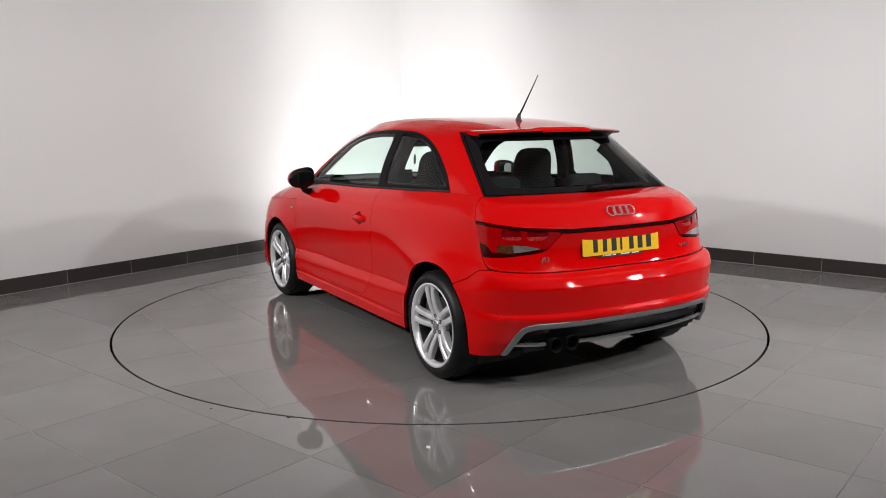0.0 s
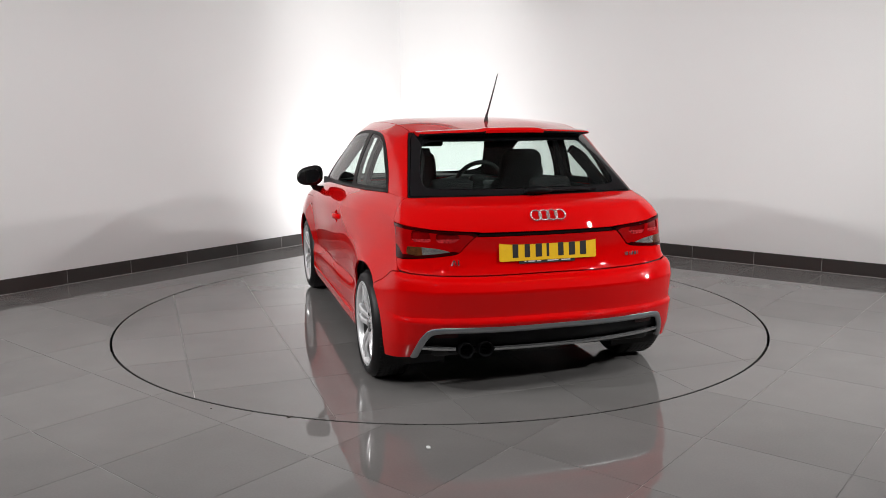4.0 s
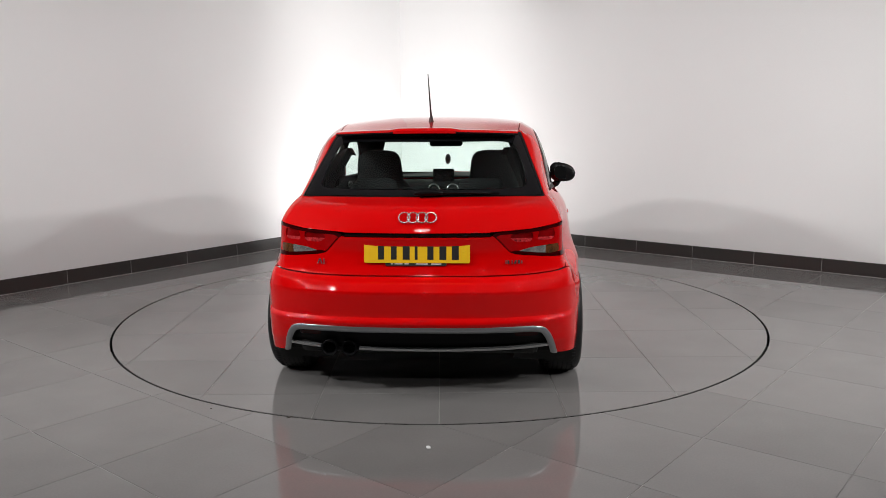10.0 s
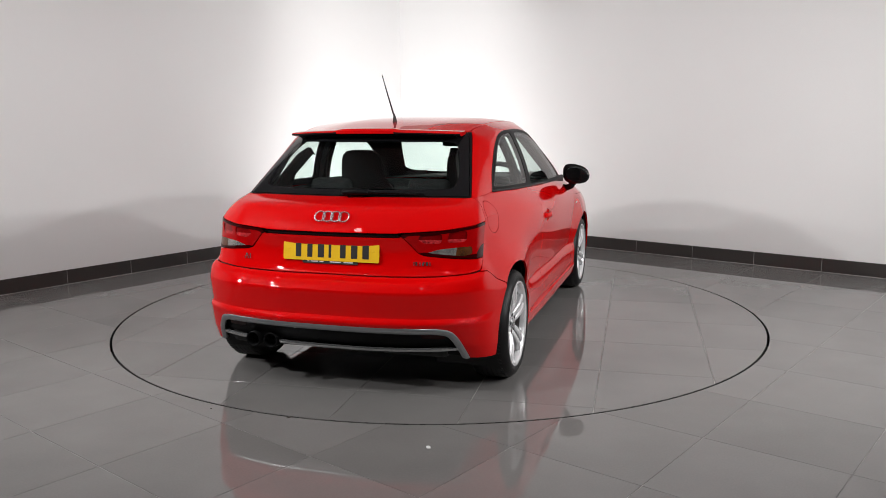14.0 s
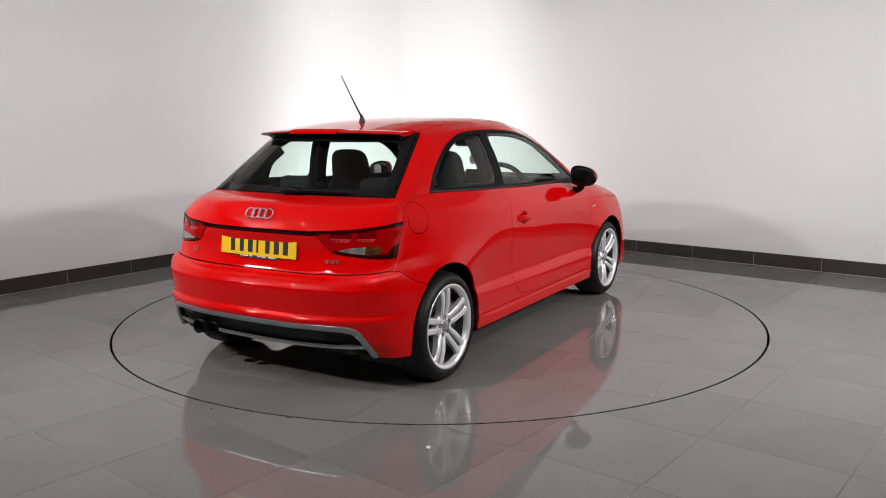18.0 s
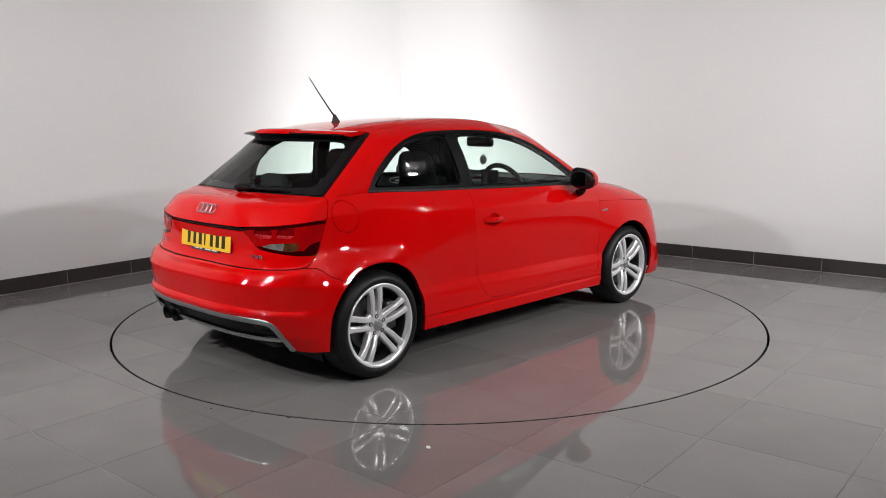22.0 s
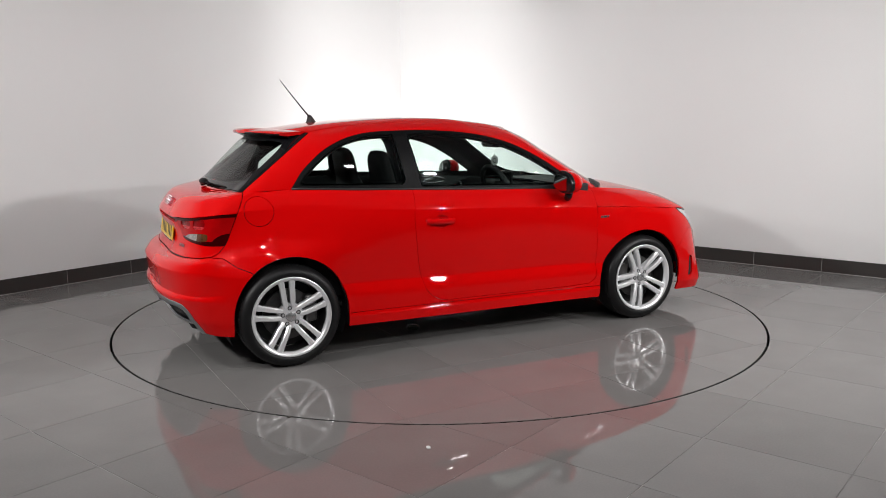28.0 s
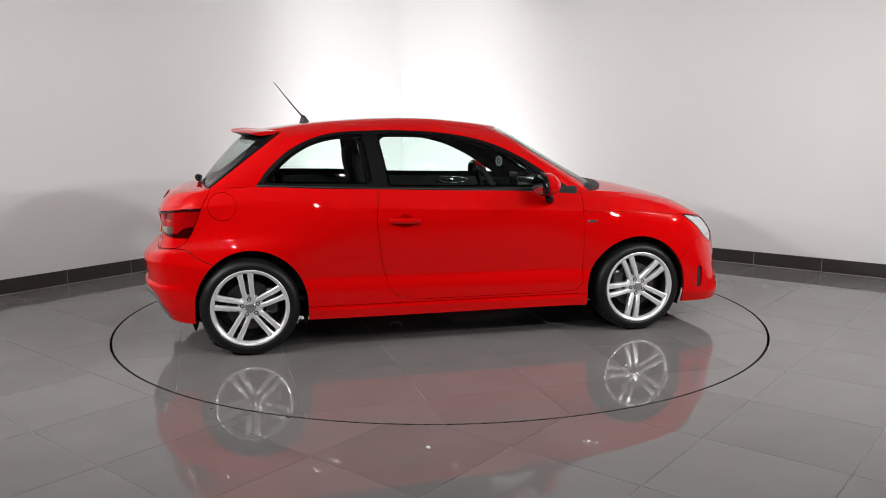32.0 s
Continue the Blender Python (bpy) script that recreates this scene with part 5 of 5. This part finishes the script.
for a, b in zip(hub_rows, hub_rows[1:]):
    for j in range(12):
        wh.faces.new((a[j], a[(j + 1) % 12], b[(j + 1) % 12], b[j]))
wh.faces.new(hub_rows[0]), wh.faces.new(hub_rows[-1])
part("wiper_hub", wh, M_FRAME, wiper, "thick black moulded wiper hub", True)

# ---- door handles
for sx, par in ((1, door_r), (-1, door_l)):
    grip = bmesh.new()
    rows = []
    for i in range(13):
        u = i / 12
        y = -0.405 + 0.205 * u
        arc = math.sin(math.pi * min(1, max(0, (u - 0.02) / 0.96))) ** 0.45
        hx, hz = 0.815 + 0.034 * arc, 0.016 + 0.003 * arc
        zc = 0.777 - 0.004 * u
        rows.append([grip.verts.new((sx * (hx + dx), y, zc + dz)) for dx, dz in ((-0.010, -hz), (0.003, -hz * 0.9), (0.008, 0.0), (0.004, hz * 0.8), (-0.010, hz))])
    for a, b in zip(rows, rows[1:]):
        for j in range(5):
            grip.faces.new((a[j], a[(j + 1) % 5], b[(j + 1) % 5], b[j]))
    grip.faces.new(rows[0]), grip.faces.new(rows[-1])
    part("door_handle", grip, M_RED, par, "red pull handle", True)

# ---- door mirrors
for sx in (-1, 1):
    def ring_at(y, cx, cz, w_, h_, k=2.6, n=28):
        out = []
        for i in range(n):
            a = 2 * math.pi * i / n
            c, s = math.cos(a), math.sin(a)
            x = cx + w_ / 2 * math.copysign(abs(c) ** (2 / k), c)
            z = cz + h_ / 2 * math.copysign(abs(s) ** (2 / k), s) * (1.0 if s > 0 else 0.92)
            z -= 0.018 * (x - cx) / 0.09 if s > 0 else 0.0
            out.append((sx * x, y, z))
        return out

    def shell_of(rings, name, material, parent, label, smooth=True):
        bm = bmesh.new()
        vs = [[bm.verts.new(p) for p in r] for r in rings]
        for a, b in zip(vs, vs[1:]):
            for i in range(len(a)):
                j = (i + 1) % len(a)
                bm.faces.new((a[i], a[j], b[j], b[i]))
        bm.faces.new(vs[0]), bm.faces.new(vs[-1])
        return part(name, bm, material, parent, label, smooth)

    mir = shell_of([ring_at(.555, .881, .972, .182, .137), ring_at(.575, .880, .973, .186, .140), ring_at(.608, .878, .974, .180, .135), ring_at(.640, .871, .974, .136, .100), ring_at(.660, .867, .974, .07, .05)], "door_mirror", M_RED, car, "red-capped door mirror with black housing")
    shell_of([ring_at(.538, .882, .970, .156, .108), ring_at(.543, .881, .971, .186, .138), ring_at(.550, .881, .972, .193, .147), ring_at(.558, .881, .972, .192, .146), ring_at(.560, .881, .972, .160, .12)], "mirror_housing", M_BLACK, mir, "gloss black mirror housing")
    shell_of([ring_at(.5365, .882, .970, .146, .098), ring_at(.5385, .882, .970, .148, .100)], "mirror_glass", M_MIRROR, mir, "mirror glass", False).matrix_basis = Matrix.Translation((sx * .882, .5375, .970)) @ Matrix.Rotation(radians(21 * sx), 4, "Z") @ Matrix.Translation((-sx * .882, -.5455, -.970))
    part("mirror_foot", tube([(sx * .770, .640, .868), (sx * .805, .622, .870), (sx * .838, .604, .884), (sx * .850, .598, .915)], 0.02, 12, [.026, .024, .023, .030]), M_BLACK, mir, "black mirror foot", True)

# ---- cabin
def seat(x, name):
    """A bucket seat with a one-piece headrest."""
    ob = new(name)
    ob.parent = car
    tagged(ob, "black cloth sports seat with a one-piece headrest")
    part("seat_cushion", box_bm((0.50, 0.52, 0.16), (x, -0.10, 0.46), 0.05, 3), M_SEAT, ob, smooth=True)
    bm = bmesh.new()
    rows = []
    for z, y, hw, th in ((.50, -.34, .235, .07), (.62, -.37, .245, .08), (.78, -.42, .245, .075), (.90, -.455, .225, .065), (.965, -.475, .185, .055), (1.00, -.485, .150, .055), (1.06, -.497, .142, .058), (1.12, -.508, .136, .055), (1.155, -.514, .124, .046), (1.178, -.518, .098, .030), (1.186, -.519, .055, .012)):
        ring = []
        for i in range(20):
            a = 2 * math.pi * i / 20
            c, s = math.cos(a), math.sin(a)
            ring.append(bm.verts.new((x + hw * math.copysign(abs(c) ** 0.6, c), y + th * math.copysign(abs(s) ** 0.7, s), z)))
        rows.append(ring)
    for a, b in zip(rows, rows[1:]):
        for i in range(20):
            j = (i + 1) % 20
            bm.faces.new((a[i], a[j], b[j], b[i]))
    bm.faces.new(rows[0]), bm.faces.new(rows[-1])
    part("seat_back", bm, M_SEAT, ob, smooth=True)


seat(0.36, "front_seat")
seat(-0.36, "front_seat")
bench = new("rear_bench")
bench.parent = car
tagged(bench, "black cloth rear bench with low headrests")
part("bench_cushion", box_bm((1.10, 0.48, 0.18), (0, -0.80, 0.46), 0.06, 3), M_SEAT, bench, smooth=True)
part("bench_back", box_bm((1.12, 0.14, 0.46), (0, -1.06, 0.74), 0.05, 3, Matrix.Rotation(radians(12), 4, "X")), M_SEAT, bench, smooth=True)
for x in (-0.30, 0.30):
    part("headrest", box_bm((0.25, 0.09, 0.13), (x, -1.10, 0.985), 0.04, 3), M_SEAT, bench, smooth=True)
part("parcel_shelf", box_bm((1.10, 0.36, 0.025), (0, -1.28, 0.955), 0.01), M_CABIN, car, "dark parcel shelf")
# dashboard
bm = bmesh.new()
rows = []
for x in np.linspace(-0.68, 0.68, 25):
    bulge = 0.018 + 0.045 * math.exp(-((x - 0.36) / 0.17) ** 2)
    e = 1 - 0.25 * (abs(x) / 0.68) ** 3
    rows.append([bm.verts.new((x, y, z)) for y, z in ((.56, .55), (.54 + .02 * e, .72), (.555, .82 + bulge), (.60, .872 + bulge), (.68, .893 + bulge * .8), (.80, .905), (.98, .890), (1.02, .60))])
for a, b in zip(rows, rows[1:]):
    for j in range(8):
        bm.faces.new((a[j], a[(j + 1) % 8], b[(j + 1) % 8], b[j]))
bm.faces.new(rows[0]), bm.faces.new(rows[-1])
dash = part("dashboard", bm, M_CABIN, car, "dark moulded dashboard", True)
part("screen", box_bm((0.165, 0.018, 0.105), (-0.03, 0.645, 0.945), 0.006, 2), M_BLACK, dash, "black pop-up screen")
for x in (-0.10, 0.045, 0.60, -0.60):
    vent = part("air_vent", torus_bm(0.042, 0.008, 32, 8), M_SILVER, dash, "round silver-rimmed air vent", True)
    vent.matrix_basis = Matrix.Translation((x, 0.545, 0.842))
    part("vent_core", lathe([(0.036, 0.01), (0.030, 0.0), (0.012, -0.008), (0.0001, -0.008)], 20, "Y"), M_CABIN, dash).matrix_basis = Matrix.Translation((x, 0.548, 0.842))
# steering wheel on the right
steer = part("steering_wheel", torus_bm(0.178, 0.017, 44, 10), M_CABIN, car, "black leather steering wheel", True)
steer.matrix_basis = Matrix.Translation((0.36, 0.355, 0.897)) @ Matrix.Rotation(radians(24), 4, "X")
part("steering_hub", box_bm((0.13, 0.05, 0.11), (0, 0.03, 0), 0.03, 3), M_CABIN, steer, smooth=True)
for a in (0, 180, 270):
    part("steering_spoke", box_bm((0.15, 0.018, 0.035), (0.105, 0.015, 0), 0.006, 2), M_SILVER, steer).matrix_basis = Matrix.Rotation(radians(-a), 4, "Y")
part("steering_column", tube([(0.36, 0.39, 0.90), (0.36, 0.62, 0.78)], 0.045, 12), M_CABIN, car)
part("centre_console", box_bm((0.24, 0.95, 0.22), (0, 0.12, 0.47), 0.04, 3), M_CABIN, car, "dark centre console", True)
part("cabin_floor", box_bm((1.36, 2.6, 0.03), (0, -0.25, 0.30), 0.01), M_CABIN, car, "dark carpet floor")
for sx in (-1, 1):
    pan = part("door_card", box_bm((0.03, 1.26, 0.545), (sx * 0.728, 0.20, 0.68), 0.012, 2), M_CABIN, car, "dark door lining")
    loop = [(sx * .706, .344 + .118 * math.cos(a_) * (1.0 if math.cos(a_) < 0 else 1.05), .902 + .024 * math.sin(a_) - .05 * (.118 * math.cos(a_))) for a_ in np.linspace(0, 2 * math.pi, 33)]
    part("door_pull", tube(loop, 0.006, 8), M_CHROME, pan, "oval chrome surround of the inner door pull", True)
    part("pull_lever", box_bm((0.014, 0.085, 0.018), (sx * .704, .318, .904), 0.006, 2), M_CHROME, pan, "chrome door lever", True)
    part("quarter_lining", box_bm((0.03, 0.66, 0.62), (sx * 0.672, -0.78, 0.660), 0.012, 2), M_CABIN, car, "dark rear side lining")
mirror_in = part("cabin_mirror", box_bm((0.25, 0.046, 0.074), (0, 0.50, 1.212), 0.022, 4), M_BLACK, car, "black interior mirror", True)
part("mirror_stem", tube([(0, .50, 1.235), (0, .53, 1.285)], 0.012, 8), M_BLACK, mirror_in)
part("hanger_cord", tube([(0.01, .52, 1.185), (0.012, .522, 1.115)], 0.0012, 5), M_WHITE, mirror_in)
tag = lathe([(0.0001, -0.002), (0.032, -0.002), (0.032, 0.002), (0.0001, 0.002)], 28, "X")
bmesh.ops.scale(tag, vec=(1, 0.84, 1.16), verts=tag.verts)
part("air_freshener", tag, M_WHITE, mirror_in, "small white oval air freshener on a cord").matrix_basis = Matrix.Translation((0.012, 0.522, 1.080)) @ Matrix.Rotation(radians(-45), 4, "Z")
part("tag_mark", torus_bm(0.014, 0.003, 24, 6), M_INK, mirror_in).matrix_basis = Matrix.Translation((0.0145, 0.5195, 1.080)) @ Matrix.Rotation(radians(45), 4, "Z") @ Matrix.Diagonal((0.84, 0.3, 1.15, 1))

# black corners at the foot of the windscreen, and wiper arms lying there
for sx in (-1, 1):
    bm = bmesh.new()
    ends = []
    for x, y0, y1, z0, z1 in ((.665, .905, .965, .946, .922), (.62, .93, 1.01, .956, .926), (.55, .97, 1.06, .958, .930), (.44, 1.01, 1.11, .958, .937)):
        ends.append([bm.verts.new((sx * x, y, z)) for y, z in ((y0, z0), ((y0 + y1) / 2, (z0 + z1) / 2 + 0.010), (y1, z1), (y1, z1 - 0.02), (y0, z0 - 0.05))])
    for a, b in zip(ends, ends[1:]):
        for j in range(5):
            bm.faces.new((a[j], a[(j + 1) % 5], b[(j + 1) % 5], b[j]))
    bm.faces.new(ends[0]), bm.faces.new(ends[-1])
    part("screen_corner", bm, M_TRIM, car, "black plastic corner below the windscreen")


# ---------------------------------------------------------------- what moves
def motions():
    rows = [(t, turn(t)) for t in range(0, 33, 2)]
    walk(turntable, [(t, pose(0, 0, 0, 0, 0, a)) for t, a in rows])
    walk(car, [(t, pose(0, 0, 0, 0, 0, a) @ pose(CAR_OFF[0], CAR_OFF[1], 0.001)) for t, a in rows])


motions()
